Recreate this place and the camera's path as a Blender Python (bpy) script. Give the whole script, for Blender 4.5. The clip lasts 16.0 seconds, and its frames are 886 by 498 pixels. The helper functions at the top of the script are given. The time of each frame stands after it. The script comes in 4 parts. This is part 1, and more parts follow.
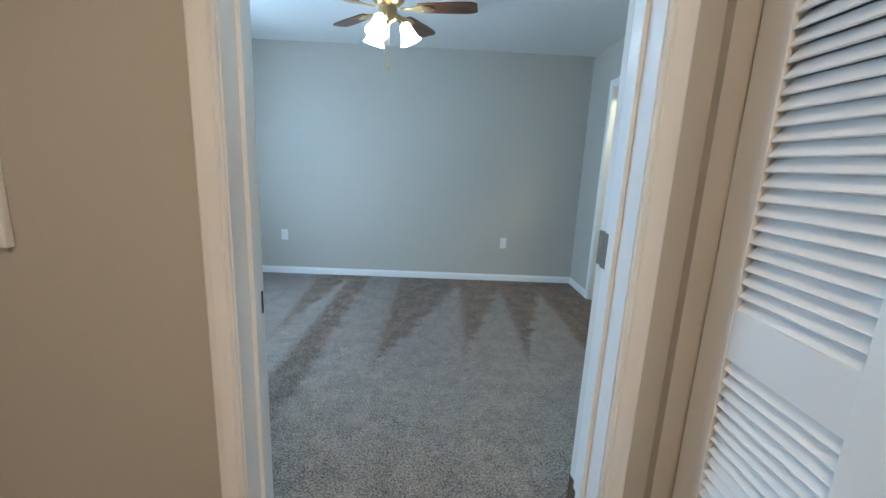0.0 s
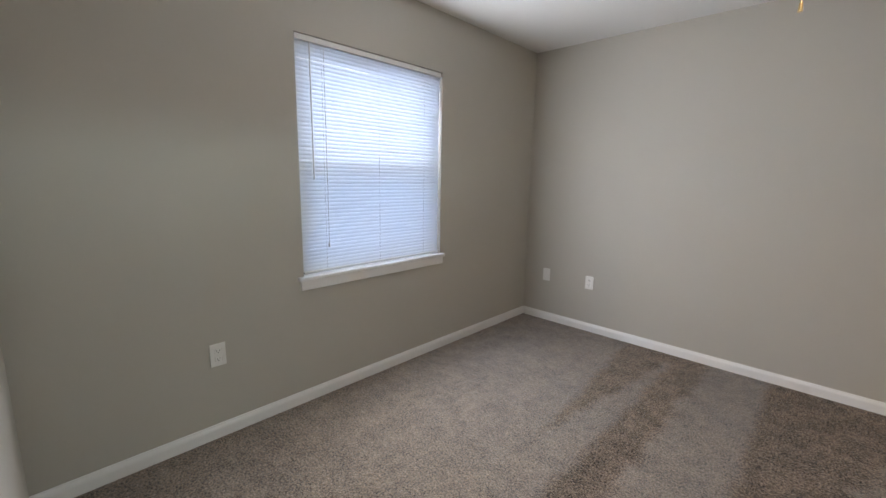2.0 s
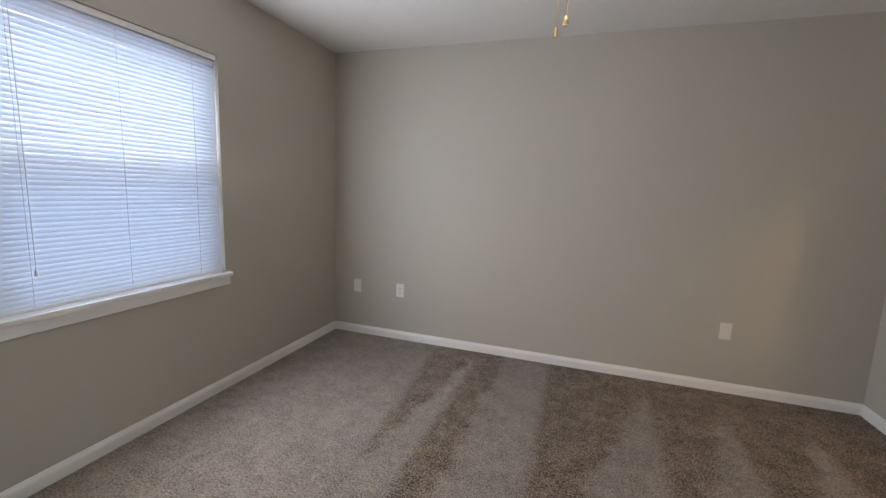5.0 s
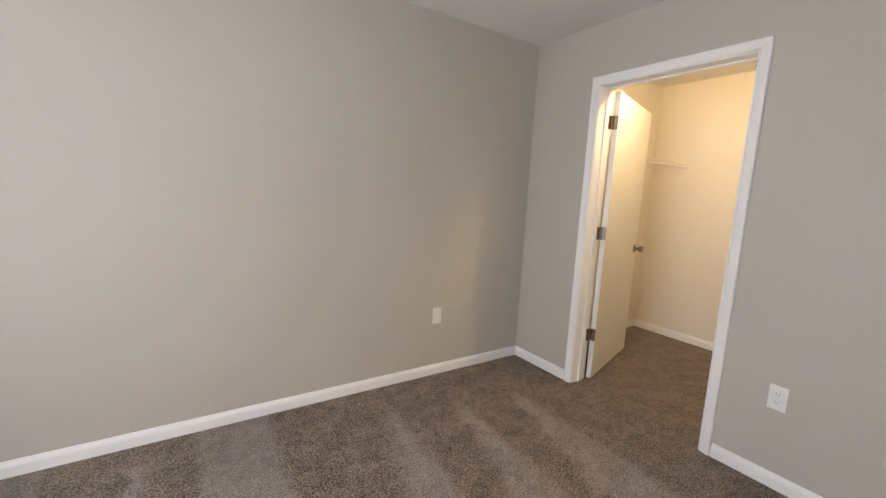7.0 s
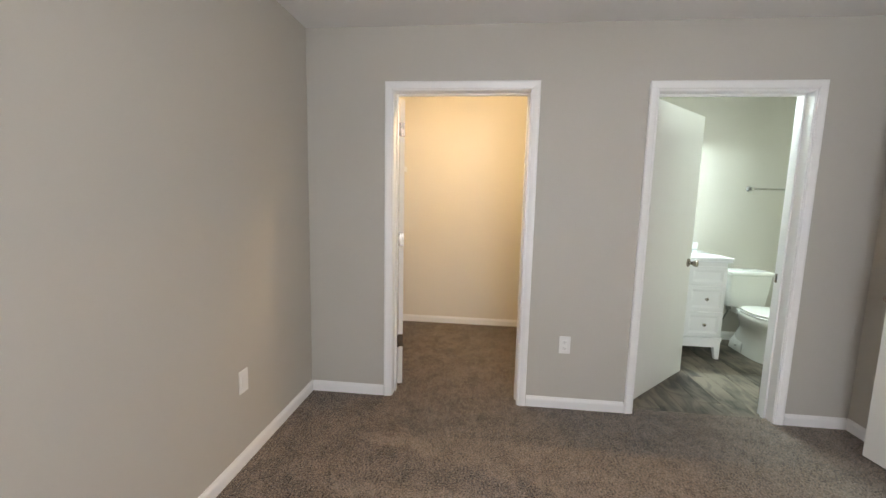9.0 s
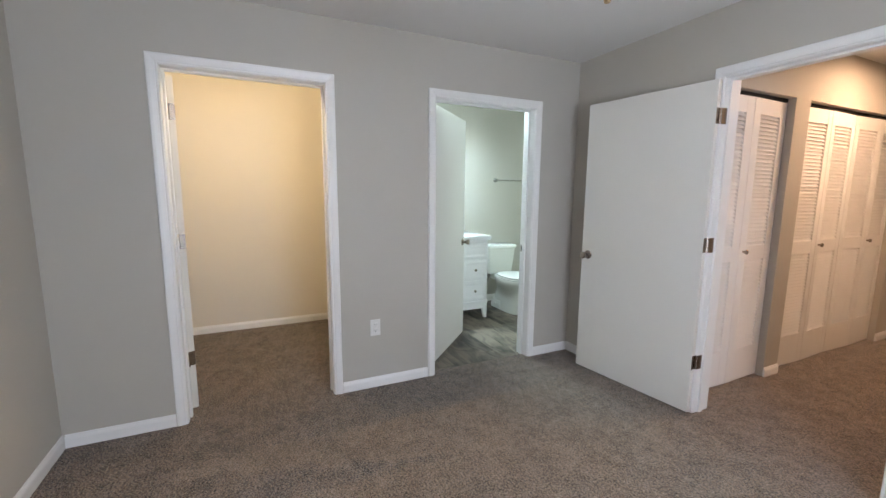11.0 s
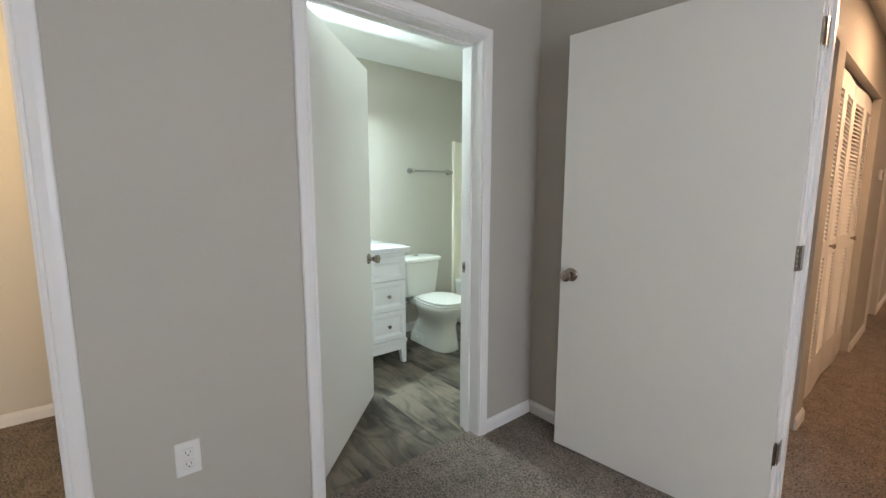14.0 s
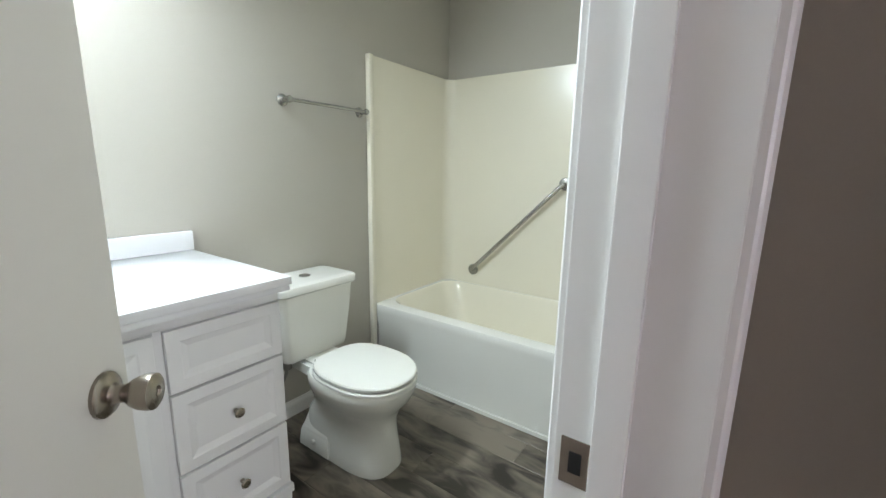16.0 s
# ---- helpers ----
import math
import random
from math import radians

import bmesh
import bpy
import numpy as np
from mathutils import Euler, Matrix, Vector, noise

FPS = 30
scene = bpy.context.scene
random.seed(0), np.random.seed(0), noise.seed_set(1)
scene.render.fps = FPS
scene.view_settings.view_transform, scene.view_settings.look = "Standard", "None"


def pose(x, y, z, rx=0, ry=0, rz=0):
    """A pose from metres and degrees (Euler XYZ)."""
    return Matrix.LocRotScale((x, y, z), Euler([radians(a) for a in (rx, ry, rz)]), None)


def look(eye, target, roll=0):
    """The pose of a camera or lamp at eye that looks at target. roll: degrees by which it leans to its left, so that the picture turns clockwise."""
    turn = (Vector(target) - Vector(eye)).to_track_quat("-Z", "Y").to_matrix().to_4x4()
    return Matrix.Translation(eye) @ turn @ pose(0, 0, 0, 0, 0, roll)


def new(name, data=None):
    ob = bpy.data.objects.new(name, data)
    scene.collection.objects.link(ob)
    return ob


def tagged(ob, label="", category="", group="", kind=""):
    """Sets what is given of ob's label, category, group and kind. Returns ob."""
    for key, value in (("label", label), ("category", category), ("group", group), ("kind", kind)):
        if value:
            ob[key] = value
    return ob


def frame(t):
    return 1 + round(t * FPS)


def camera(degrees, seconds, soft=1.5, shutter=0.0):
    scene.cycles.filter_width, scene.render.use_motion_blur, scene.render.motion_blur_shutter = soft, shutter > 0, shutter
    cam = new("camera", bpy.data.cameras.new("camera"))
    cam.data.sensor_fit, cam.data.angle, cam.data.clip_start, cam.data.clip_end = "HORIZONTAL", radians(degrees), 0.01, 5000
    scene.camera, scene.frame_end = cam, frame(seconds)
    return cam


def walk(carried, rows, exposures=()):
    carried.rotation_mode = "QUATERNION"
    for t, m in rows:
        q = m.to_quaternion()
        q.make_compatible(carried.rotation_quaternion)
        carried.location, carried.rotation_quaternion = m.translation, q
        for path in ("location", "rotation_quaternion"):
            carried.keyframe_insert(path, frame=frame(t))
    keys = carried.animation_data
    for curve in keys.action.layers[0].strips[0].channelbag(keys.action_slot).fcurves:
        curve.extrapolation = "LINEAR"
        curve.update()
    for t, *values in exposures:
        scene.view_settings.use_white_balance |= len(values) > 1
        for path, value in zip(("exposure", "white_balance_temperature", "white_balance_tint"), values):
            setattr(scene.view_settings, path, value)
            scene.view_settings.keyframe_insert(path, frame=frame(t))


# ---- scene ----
cam = camera(95.3, 16.0)
PATH = [
    (0, (0.387, 0.62, 1.289), (0.443, 2.577, 0.881), 2.6),
    (0.5, (0.384, 0.999, 1.293), (0.035, 2.926, 0.888), 2.2),
    (1, (0.395, 1.343, 1.31), (-0.346, 3.159, 0.919), 1.8),
    (1.5, (0.259, 1.573, 1.317), (-0.813, 3.22, 0.944), 1.3),
    (2, (0.188, 1.717, 1.34), (-1.171, 3.141, 0.989), 1.1),
    (2.5, (0.166, 1.783, 1.35), (-1.311, 3.096, 1.043), 1.0),
    (3, (0.152, 1.829, 1.364), (-1.299, 3.176, 1.076), 1.2),
    (3.2, (0.154, 1.846, 1.363), (-1.265, 3.227, 1.08), 1.1),
    (5.5, (0.158, 2.025, 1.333), (-0.092, 3.987, 1.038), 2.7),
    (6, (0.093, 2.276, 1.344), (0.269, 4.246, 1.045), 2.9),
    (6.5, (-0.136, 2.521, 1.336), (0.547, 4.378, 1.045), 3.0),
    (7, (-0.338, 2.759, 1.338), (0.757, 4.408, 1.052), 2.9),
    (7.5, (-0.511, 3.09, 1.36), (0.955, 4.422, 1.081), 2.7),
    (8, (-0.667, 3.339, 1.37), (1.048, 4.333, 1.107), 2.1),
    (8.5, (-0.67, 3.655, 1.374), (1.22, 4.257, 1.118), 1.6),
    (9, (-0.637, 3.907, 1.393), (1.337, 4.114, 1.142), 1.3),
    (9.5, (-0.672, 4.029, 1.416), (1.308, 3.914, 1.154), 1.0),
    (10, (-0.692, 4.09, 1.406), (1.25, 3.687, 1.149), 1.0),
    (10.2, (-0.689, 4.095, 1.405), (1.229, 3.593, 1.143), 0.7),
    (12.3, (-0.705, 4.016, 1.405), (0.911, 2.88, 1.094), 1.1),
    (12.5, (-0.647, 3.98, 1.375), (0.957, 2.827, 1.059), 1.0),
    (13, (-0.309, 3.815, 1.321), (1.283, 2.642, 1.02), 0.8),
    (13.3, (-0.067, 3.73, 1.314), (1.515, 2.544, 1.014), 0.7),
    (13.5, (0.098, 3.667, 1.311), (1.674, 2.47, 1.017), 0.4),
    (14, (0.505, 3.473, 1.308), (2.058, 2.239, 1.051), 0.1),
    (14.5, (0.908, 3.203, 1.307), (2.434, 1.94, 1.031), 0.0),
    (15, (1.289, 2.969, 1.3), (2.732, 1.616, 1.005), -0.2),
    (15.5, (1.666, 2.692, 1.275), (2.995, 1.235, 0.937), -0.1),
    (16, (2.01, 2.46, 1.252), (3.144, 0.858, 0.867), 1.0),
]
walk(cam, [(t, look(eye, target, roll)) for t, eye, target, roll in PATH],
     [(0.0, 0.22, 4800, -2), (0.6, 0.28, 5550, 6), (1.5, 0.14, 6450, 14), (2.5, -0.15, 6800, 18), (3.2, -0.15, 6800, 19), (5.4, -0.18, 6700, 18), (6.0, 0.12, 6750, 18),
      (7.0, 0.45, 6850, 18), (8.5, 0.40, 6850, 17), (10.0, 0.40, 6450, 17), (12.5, 0.15, 5950, 15), (13.5, 0.20, 6350, 16), (14.5, 0.03, 6650, 16), (16.0, -0.12, 6700, 28)])

# ---------------------------------------------------------------- plan (metres)
EAST, NORTH, WEST, SOUTH = 2.0, 5.103, -1.914, 1.61
THICK, EAST_T, CEIL = 0.12, 0.14, 2.455
HALL_E, HALL_W, HALL_N = 0.94, -0.72, SOUTH - 0.14
FAR_E, BATH_S = 3.715, 0.02
ENTRY = (-0.035, 0.822)
BATH = (2.044, 2.901)
CLOSET = (3.659, 4.519)
DOOR_H, BATH_H = 2.063, 2.055
WIN = (2.782, 3.882, 0.766, 2.062)

# ---------------------------------------------------------------- world and lights
world = bpy.data.worlds.new("sky")
scene.world = world
world.use_nodes = True
wn = world.node_tree.nodes
sky = wn.new("ShaderNodeTexSky")
sky.sky_type, sky.sun_disc = "NISHITA", False
sky.sun_elevation, sky.sun_rotation = radians(48), radians(100)
world.node_tree.links.new(sky.outputs[0], wn["Background"].inputs[0])
wn["Background"].inputs[1].default_value = 0.1


def area_lamp(name, m, size, watts, colour, shape="DISK", size_y=None, spread=180):
    data = bpy.data.lights.new(name, "AREA")
    data.shape, data.size, data.energy, data.color = shape, size, watts, colour
    if size_y:
        data.size_y = size_y
    data.spread = radians(spread)
    ob = new(name, data)
    ob.matrix_world = m
    return ob


SKY_GLOW, FAN_GLOW, HALL_GLOW = 19.0, 13.0, 118.0
# the closet's and the bathroom's own lamps, above their doors' heads
bulb = bpy.data.lights.new("closet_lamp", "POINT")
bulb.energy, bulb.color, bulb.shadow_soft_size = 25, (1.0, 0.76, 0.42), 0.03
new("closet_lamp", bulb).location = (2.30, 4.13, 2.24)
area_lamp("vanity_lamp", look((3.47, 2.30, 2.22), (2.60, 2.28, 1.25)), 0.6, 56, (0.73, 0.985, 1.0), "RECTANGLE", 0.12)

# added unseen lamp just inside the blind, for the daylight it lets into the bedroom
area_lamp("blind_daylight", look((WEST + 0.032, (WIN[0] + WIN[1]) / 2, 1.40), (0.0, (WIN[0] + WIN[1]) / 2, 1.40)), 1.04, 45, (0.83, 0.92, 1.0), "RECTANGLE", 1.18)

# added lamp in an unseen opening, for the far room's bluish daylight
area_lamp("far_room_fill", look((3.25, -6.8, 1.4), (0, -6.8, 1.2)), 0.95, 85, (0.70, 0.85, 1.0), "RECTANGLE", 1.1)


# ---------------------------------------------------------------- materials
def material(name, colour, rough=0.5, metal=0.0, vary=0.08, scale=6.0, grain=0.0, grain_scale=200.0, bump=0.0,
             bump_scale=300.0, spec=0.5, emit=None, emit_strength=0.0, coat=0.0, random_amount=0.0):
    """Principled surface with slow blotches, fine grain and bump, in object-independent world size."""
    mat = bpy.data.materials.new(name)
    mat.use_nodes = True
    nt = mat.node_tree
    nodes, link = nt.nodes, nt.links.new
    bsdf = nodes["Principled BSDF"]
    geo = nodes.new("ShaderNodeNewGeometry")
    slow = nodes.new("ShaderNodeTexNoise")
    slow.inputs["Scale"].default_value, slow.inputs["Detail"].default_value = scale, 4
    link(geo.outputs["Position"], slow.inputs["Vector"])
    fine = nodes.new("ShaderNodeTexNoise")
    fine.inputs["Scale"].default_value, fine.inputs["Detail"].default_value = grain_scale, 2
    link(geo.outputs["Position"], fine.inputs["Vector"])
    total = nodes.new("ShaderNodeMath")
    total.operation = "MULTIPLY_ADD"
    link(slow.outputs["Fac"], total.inputs[0])
    total.inputs[1].default_value, total.inputs[2].default_value = vary * 2, 1 - vary
    add = nodes.new("ShaderNodeMath")
    add.operation = "MULTIPLY_ADD"
    link(fine.outputs["Fac"], add.inputs[0])
    add.inputs[1].default_value = grain * 2
    link(total.outputs[0], add.inputs[2])
    last = add
    if random_amount:
        info = nodes.new("ShaderNodeObjectInfo")
        rnd = nodes.new("ShaderNodeMath")
        rnd.operation = "MULTIPLY_ADD"
        link(info.outputs["Random"], rnd.inputs[0])
        rnd.inputs[1].default_value = random_amount
        link(add.outputs[0], rnd.inputs[2])
        last = rnd
    tint = nodes.new("ShaderNodeVectorMath")
    tint.operation = "SCALE"
    tint.inputs[0].default_value = colour
    link(last.outputs[0], tint.inputs["Scale"])
    link(tint.outputs[0], bsdf.inputs["Base Color"])
    bsdf.inputs["Roughness"].default_value = rough
    bsdf.inputs["Metallic"].default_value = metal
    bsdf.inputs["Specular IOR Level"].default_value = spec
    bsdf.inputs["Coat Weight"].default_value = coat
    if bump:
        rel = nodes.new("ShaderNodeTexNoise")
        rel.inputs["Scale"].default_value, rel.inputs["Detail"].default_value = bump_scale, 3
        link(geo.outputs["Position"], rel.inputs["Vector"])
        bp = nodes.new("ShaderNodeBump")
        bp.inputs["Strength"].default_value, bp.inputs["Distance"].default_value = bump, 0.002
        link(rel.outputs["Fac"], bp.inputs["Height"])
        link(bp.outputs[0], bsdf.inputs["Normal"])
    if emit:
        bsdf.inputs["Emission Color"].default_value = (*emit, 1)
        bsdf.inputs["Emission Strength"].default_value = emit_strength
    return mat


WALL = material("greige_wall_paint", (0.475, 0.448, 0.395), 0.62, vary=0.025, scale=1.6, grain=0.015, grain_scale=240, bump=0.12, bump_scale=220, spec=0.3)
CLOSET_WALL = material("cream_closet_paint", (0.74, 0.69, 0.60), 0.62, vary=0.03, scale=1.8, bump=0.12, bump_scale=220, spec=0.3)
CEILING = material("flat_white_ceiling_paint", (0.78, 0.77, 0.75), 0.85, vary=0.02, scale=2.0, bump=0.35, bump_scale=120, spec=0.2)
TRIM = material("white_semigloss_trim_paint", (0.82, 0.81, 0.79), 0.34, vary=0.03, scale=5, bump=0.02, bump_scale=60)
DOOR = material("off_white_door_paint", (0.74, 0.72, 0.67), 0.42, vary=0.03, scale=2.5, bump=0.08, bump_scale=150)
LOUVRE = material("white_louvre_paint", (0.80, 0.78, 0.75), 0.45, vary=0.03, scale=6, bump=0.05, bump_scale=200)
PLASTIC = material("white_plastic", (0.76, 0.75, 0.72), 0.35, vary=0.01)
DARK = material("dark_slot", (0.012, 0.012, 0.012), 0.6, vary=0.0)
NICKEL = material("satin_nickel", (0.34, 0.295, 0.25), 0.26, 1.0, vary=0.08, scale=30, bump=0.05, bump_scale=600)
CHROME = material("brushed_chrome", (0.42, 0.42, 0.41), 0.24, 1.0, vary=0.05, scale=30)
BRASS = material("antique_brass", (0.55, 0.40, 0.20), 0.28, 1.0, vary=0.1, scale=25)
PORCELAIN = material("glazed_porcelain", (0.78, 0.77, 0.72), 0.12, vary=0.015, scale=4, coat=0.4)
ACRYLIC = material("cream_acrylic", (0.86, 0.81, 0.68), 0.22, vary=0.02, scale=3, coat=0.2)
TUB_WHITE = material("white_acrylic", (0.78, 0.77, 0.72), 0.2, vary=0.02, scale=3, coat=0.2)
VANITY = material("white_lacquer", (0.75, 0.745, 0.735), 0.3, vary=0.015, scale=5)
MARBLE = material("cultured_marble_white", (0.74, 0.74, 0.75), 0.12, vary=0.02, scale=5, coat=0.3)
WIRE = material("white_vinyl_wire", (0.78, 0.76, 0.72), 0.4, vary=0.01)
HOSE = material("braided_steel_hose", (0.25, 0.24, 0.22), 0.4, 0.8, vary=0.2, scale=200)
VINYL_FRAME = material("white_vinyl_window_frame", (0.75, 0.75, 0.75), 0.4, vary=0.01)
SHADE = material("frosted_glass_lit", (0.9, 0.88, 0.82), 0.3, vary=0.0, emit=(1.0, 0.95, 0.86), emit_strength=FAN_GLOW)
DIFFUSER = material("opal_diffuser_lit", (0.9, 0.88, 0.82), 0.3, vary=0.0, emit=(1.0, 0.64, 0.37), emit_strength=HALL_GLOW)


def wood_material(name, dark, light, rough, stretch, scale, random_amount=0.0):
    """Grain that runs along the object's own x axis."""
    mat = bpy.data.materials.new(name)
    mat.use_nodes = True
    nodes, link = mat.node_tree.nodes, mat.node_tree.links.new
    bsdf = nodes["Principled BSDF"]
    co = nodes.new("ShaderNodeTexCoord")
    info = nodes.new("ShaderNodeObjectInfo")
    shift = nodes.new("ShaderNodeVectorMath")
    shift.operation = "MULTIPLY_ADD"
    link(info.outputs["Random"], shift.inputs[0])
    shift.inputs[1].default_value = (37.0, 19.0, 11.0)
    link(co.outputs["Object"], shift.inputs[2])
    mp = nodes.new("ShaderNodeMapping")
    mp.inputs["Scale"].default_value = stretch
    link(shift.outputs[0], mp.inputs["Vector"])
    a = nodes.new("ShaderNodeTexNoise")
    a.inputs["Scale"].default_value, a.inputs["Detail"].default_value, a.inputs["Distortion"].default_value = scale, 8, 1.2
    link(mp.outputs[0], a.inputs["Vector"])
    b = nodes.new("ShaderNodeTexNoise")
    b.inputs["Scale"].default_value, b.inputs["Detail"].default_value = 3.0, 3
    link(shift.outputs[0], b.inputs["Vector"])
    mix = nodes.new("ShaderNodeMath")
    mix.operation = "MULTIPLY_ADD"
    link(b.outputs["Fac"], mix.inputs[0])
    mix.inputs[1].default_value = 0.9
    link(a.outputs["Fac"], mix.inputs[2])
    ran = nodes.new("ShaderNodeMath")
    ran.operation = "MULTIPLY_ADD"
    link(info.outputs["Random"], ran.inputs[0])
    ran.inputs[1].default_value = random_amount
    link(mix.outputs[0], ran.inputs[2])
    ramp = nodes.new("ShaderNodeValToRGB")
    ramp.color_ramp.elements[0].position, ramp.color_ramp.elements[0].color = 0.70, (*dark, 1)
    ramp.color_ramp.elements[1].position, ramp.color_ramp.elements[1].color = 1.0, (*light, 1)
    half = nodes.new("ShaderNodeMath")
    half.operation = "MULTIPLY"
    link(ran.outputs[0], half.inputs[0])
    half.inputs[1].default_value = 0.88
    link(half.outputs[0], ramp.inputs[0])
    link(ramp.outputs[0], bsdf.inputs["Base Color"])
    bsdf.inputs["Roughness"].default_value = rough
    bp = nodes.new("ShaderNodeBump")
    bp.inputs["Strength"].default_value, bp.inputs["Distance"].default_value = 0.15, 0.002
    link(a.outputs["Fac"], bp.inputs["Height"])
    link(bp.outputs[0], bsdf.inputs["Normal"])
    return mat


PLANK = wood_material("grey_brown_vinyl_plank", (0.028, 0.021, 0.015), (0.205, 0.170, 0.130), 0.40, (1.4, 4.5, 4.5), 2.6, 0.14)
BLADE = wood_material("dark_cherry_blade", (0.05, 0.018, 0.007), (0.16, 0.065, 0.022), 0.3, (2, 25, 25), 3.0)


def carpet_material():
    """Cut-pile carpet with fanned vacuum strokes laid over the bedroom."""
    mat = bpy.data.materials.new("taupe_cut_pile_carpet")
    mat.use_nodes = True
    nodes, link = mat.node_tree.nodes, mat.node_tree.links.new
    bsdf = nodes["Principled BSDF"]
    geo = nodes.new("ShaderNodeNewGeometry")

    def noise_node(scale, detail, rough=0.5):
        n = nodes.new("ShaderNodeTexNoise")
        n.inputs["Scale"].default_value, n.inputs["Detail"].default_value, n.inputs["Roughness"].default_value = scale, detail, rough
        link(geo.outputs["Position"], n.inputs["Vector"])
        return n.outputs["Fac"]

    def calc(op, a, b=None, c=None):
        n = nodes.new("ShaderNodeMath")
        n.operation = op
        for i, v in enumerate((a, b, c)):
            if v is None:
                continue
            if isinstance(v, (int, float)):
                n.inputs[i].default_value = v
            else:
                link(v, n.inputs[i])
        return n.outputs[0]

    def smooth(v, lo, hi):
        n = nodes.new("ShaderNodeMapRange")
        n.interpolation_type = "SMOOTHSTEP"
        link(v, n.inputs["Value"])
        n.inputs["From Min"].default_value, n.inputs["From Max"].default_value = lo, hi
        return n.outputs["Result"]

    sep = nodes.new("ShaderNodeSeparateXYZ")
    link(geo.outputs["Position"], sep.inputs[0])
    x, y = sep.outputs["X"], sep.outputs["Y"]
    wob = calc("MULTIPLY_ADD", noise_node(7, 5), 0.13, -0.065)
    xs = calc("ADD", x, wob)
    # vacuum strokes: light wedges (left edge at the north end, its slant, right edge at the north end, its slant)
    band = None
    for left, slant_l, right, slant_r, north in ((-2.60, 0.0, -0.86, -0.08, 5.2), (-0.56, 0.16, -0.50, 0.02, 4.95), (-0.31, 0.02, 0.05, 0.0, 5.2),
                                                 (0.70, 0.36, 0.71, 0.03, 4.87), (1.15, 0.31, 1.14, 0.03, 4.85), (1.57, 0.30, 1.55, 0.0, 4.75)):
        dy = calc("SUBTRACT", y, 4.85)
        lo = smooth(calc("SUBTRACT", xs, calc("MULTIPLY_ADD", dy, slant_l, left)), -0.04, 0.06)
        hi = smooth(calc("SUBTRACT", calc("MULTIPLY_ADD", dy, slant_r, right), xs), -0.03, 0.05)
        top = smooth(calc("SUBTRACT", north, y), -0.02, 0.10)
        m = calc("MULTIPLY", calc("MULTIPLY", lo, hi), top)
        band = m if band is None else calc("MAXIMUM", band, m)
    fade = smooth(y, 1.7, 3.0)
    band = calc("MULTIPLY", calc("SUBTRACT", band, 0.5), fade)
    blot = calc("SUBTRACT", smooth(noise_node(7, 5, 0.6), 0.38, 0.62), 0.5)
    small = calc("SUBTRACT", noise_node(24, 3, 0.65), 0.5)
    tuft_shade = calc("SUBTRACT", noise_node(105, 3, 0.75), 0.5)
    # part of the strokes' sheen is put into the colour, lighter inside the wedges
    value = calc("MULTIPLY_ADD", band, 0.34, 1.0)
    value = calc("MULTIPLY_ADD", blot, 0.26, value)
    value = calc("MULTIPLY_ADD", small, 1.3, value)
    # shade between the fibres, put into the colour as strong fine noise
    value = calc("MAXIMUM", calc("MULTIPLY_ADD", tuft_shade, 6.2, value), 0.08)
    col = nodes.new("ShaderNodeVectorMath")
    col.operation = "SCALE"
    col.inputs[0].default_value = (0.262, 0.201, 0.154)
    link(value, col.inputs["Scale"])
    link(col.outputs[0], bsdf.inputs["Base Color"])
    bsdf.inputs["Roughness"].default_value = 0.95
    bsdf.inputs["Specular IOR Level"].default_value = 0.1
    bsdf.inputs["Sheen Weight"].default_value = 0.28
    bsdf.inputs["Sheen Roughness"].default_value = 0.4
    bsdf.inputs["Sheen Tint"].default_value = (0.86, 0.93, 1.0, 1)
    bp = nodes.new("ShaderNodeBump")
    bp.inputs["Strength"].default_value, bp.inputs["Distance"].default_value = 1.0, 0.02
    link(noise_node(105, 3, 0.75), bp.inputs["Height"])
    # the pile leans north in the light strokes and south in the dark ones
    lean = nodes.new("ShaderNodeCombineXYZ")
    link(calc("MULTIPLY", band, 1.0), lean.inputs["Y"])
    tilt = nodes.new("ShaderNodeVectorMath")
    tilt.operation = "ADD"
    link(bp.outputs[0], tilt.inputs[0])
    link(lean.outputs[0], tilt.inputs[1])
    unit = nodes.new("ShaderNodeVectorMath")
    unit.operation = "NORMALIZE"
    link(tilt.outputs[0], unit.inputs[0])
    link(unit.outputs[0], bsdf.inputs["Normal"])
    return mat


CARPET = carpet_material()


def slat_material():
    mat = bpy.data.materials.new("translucent_white_blind_slat")
    mat.use_nodes = True
    nodes, link = mat.node_tree.nodes, mat.node_tree.links.new
    out = nodes["Material Output"]
    bsdf = nodes["Principled BSDF"]
    bsdf.inputs["Base Color"].default_value = (0.80, 0.80, 0.80, 1)
    bsdf.inputs["Roughness"].default_value = 0.45
    tr = nodes.new("ShaderNodeBsdfTranslucent")
    tr.inputs["Color"].default_value = (0.72, 0.84, 0.98, 1)
    mx = nodes.new("ShaderNodeMixShader")
    mx.inputs[0].default_value = 0.24
    link(bsdf.outputs[0], mx.inputs[1])
    link(tr.outputs[0], mx.inputs[2])
    link(mx.outputs[0], out.inputs["Surface"])
    return mat


SLAT = slat_material()


def glass_material():
    mat = bpy.data.materials.new("window_glass")
    mat.use_nodes = True
    bsdf = mat.node_tree.nodes["Principled BSDF"]
    bsdf.inputs["Base Color"].default_value = (0.97, 0.99, 0.98, 1)
    bsdf.inputs["Transmission Weight"].default_value = 1.0
    bsdf.inputs["Roughness"].default_value = 0.0
    bsdf.inputs["IOR"].default_value = 1.45
    return mat


GLASS = glass_material()


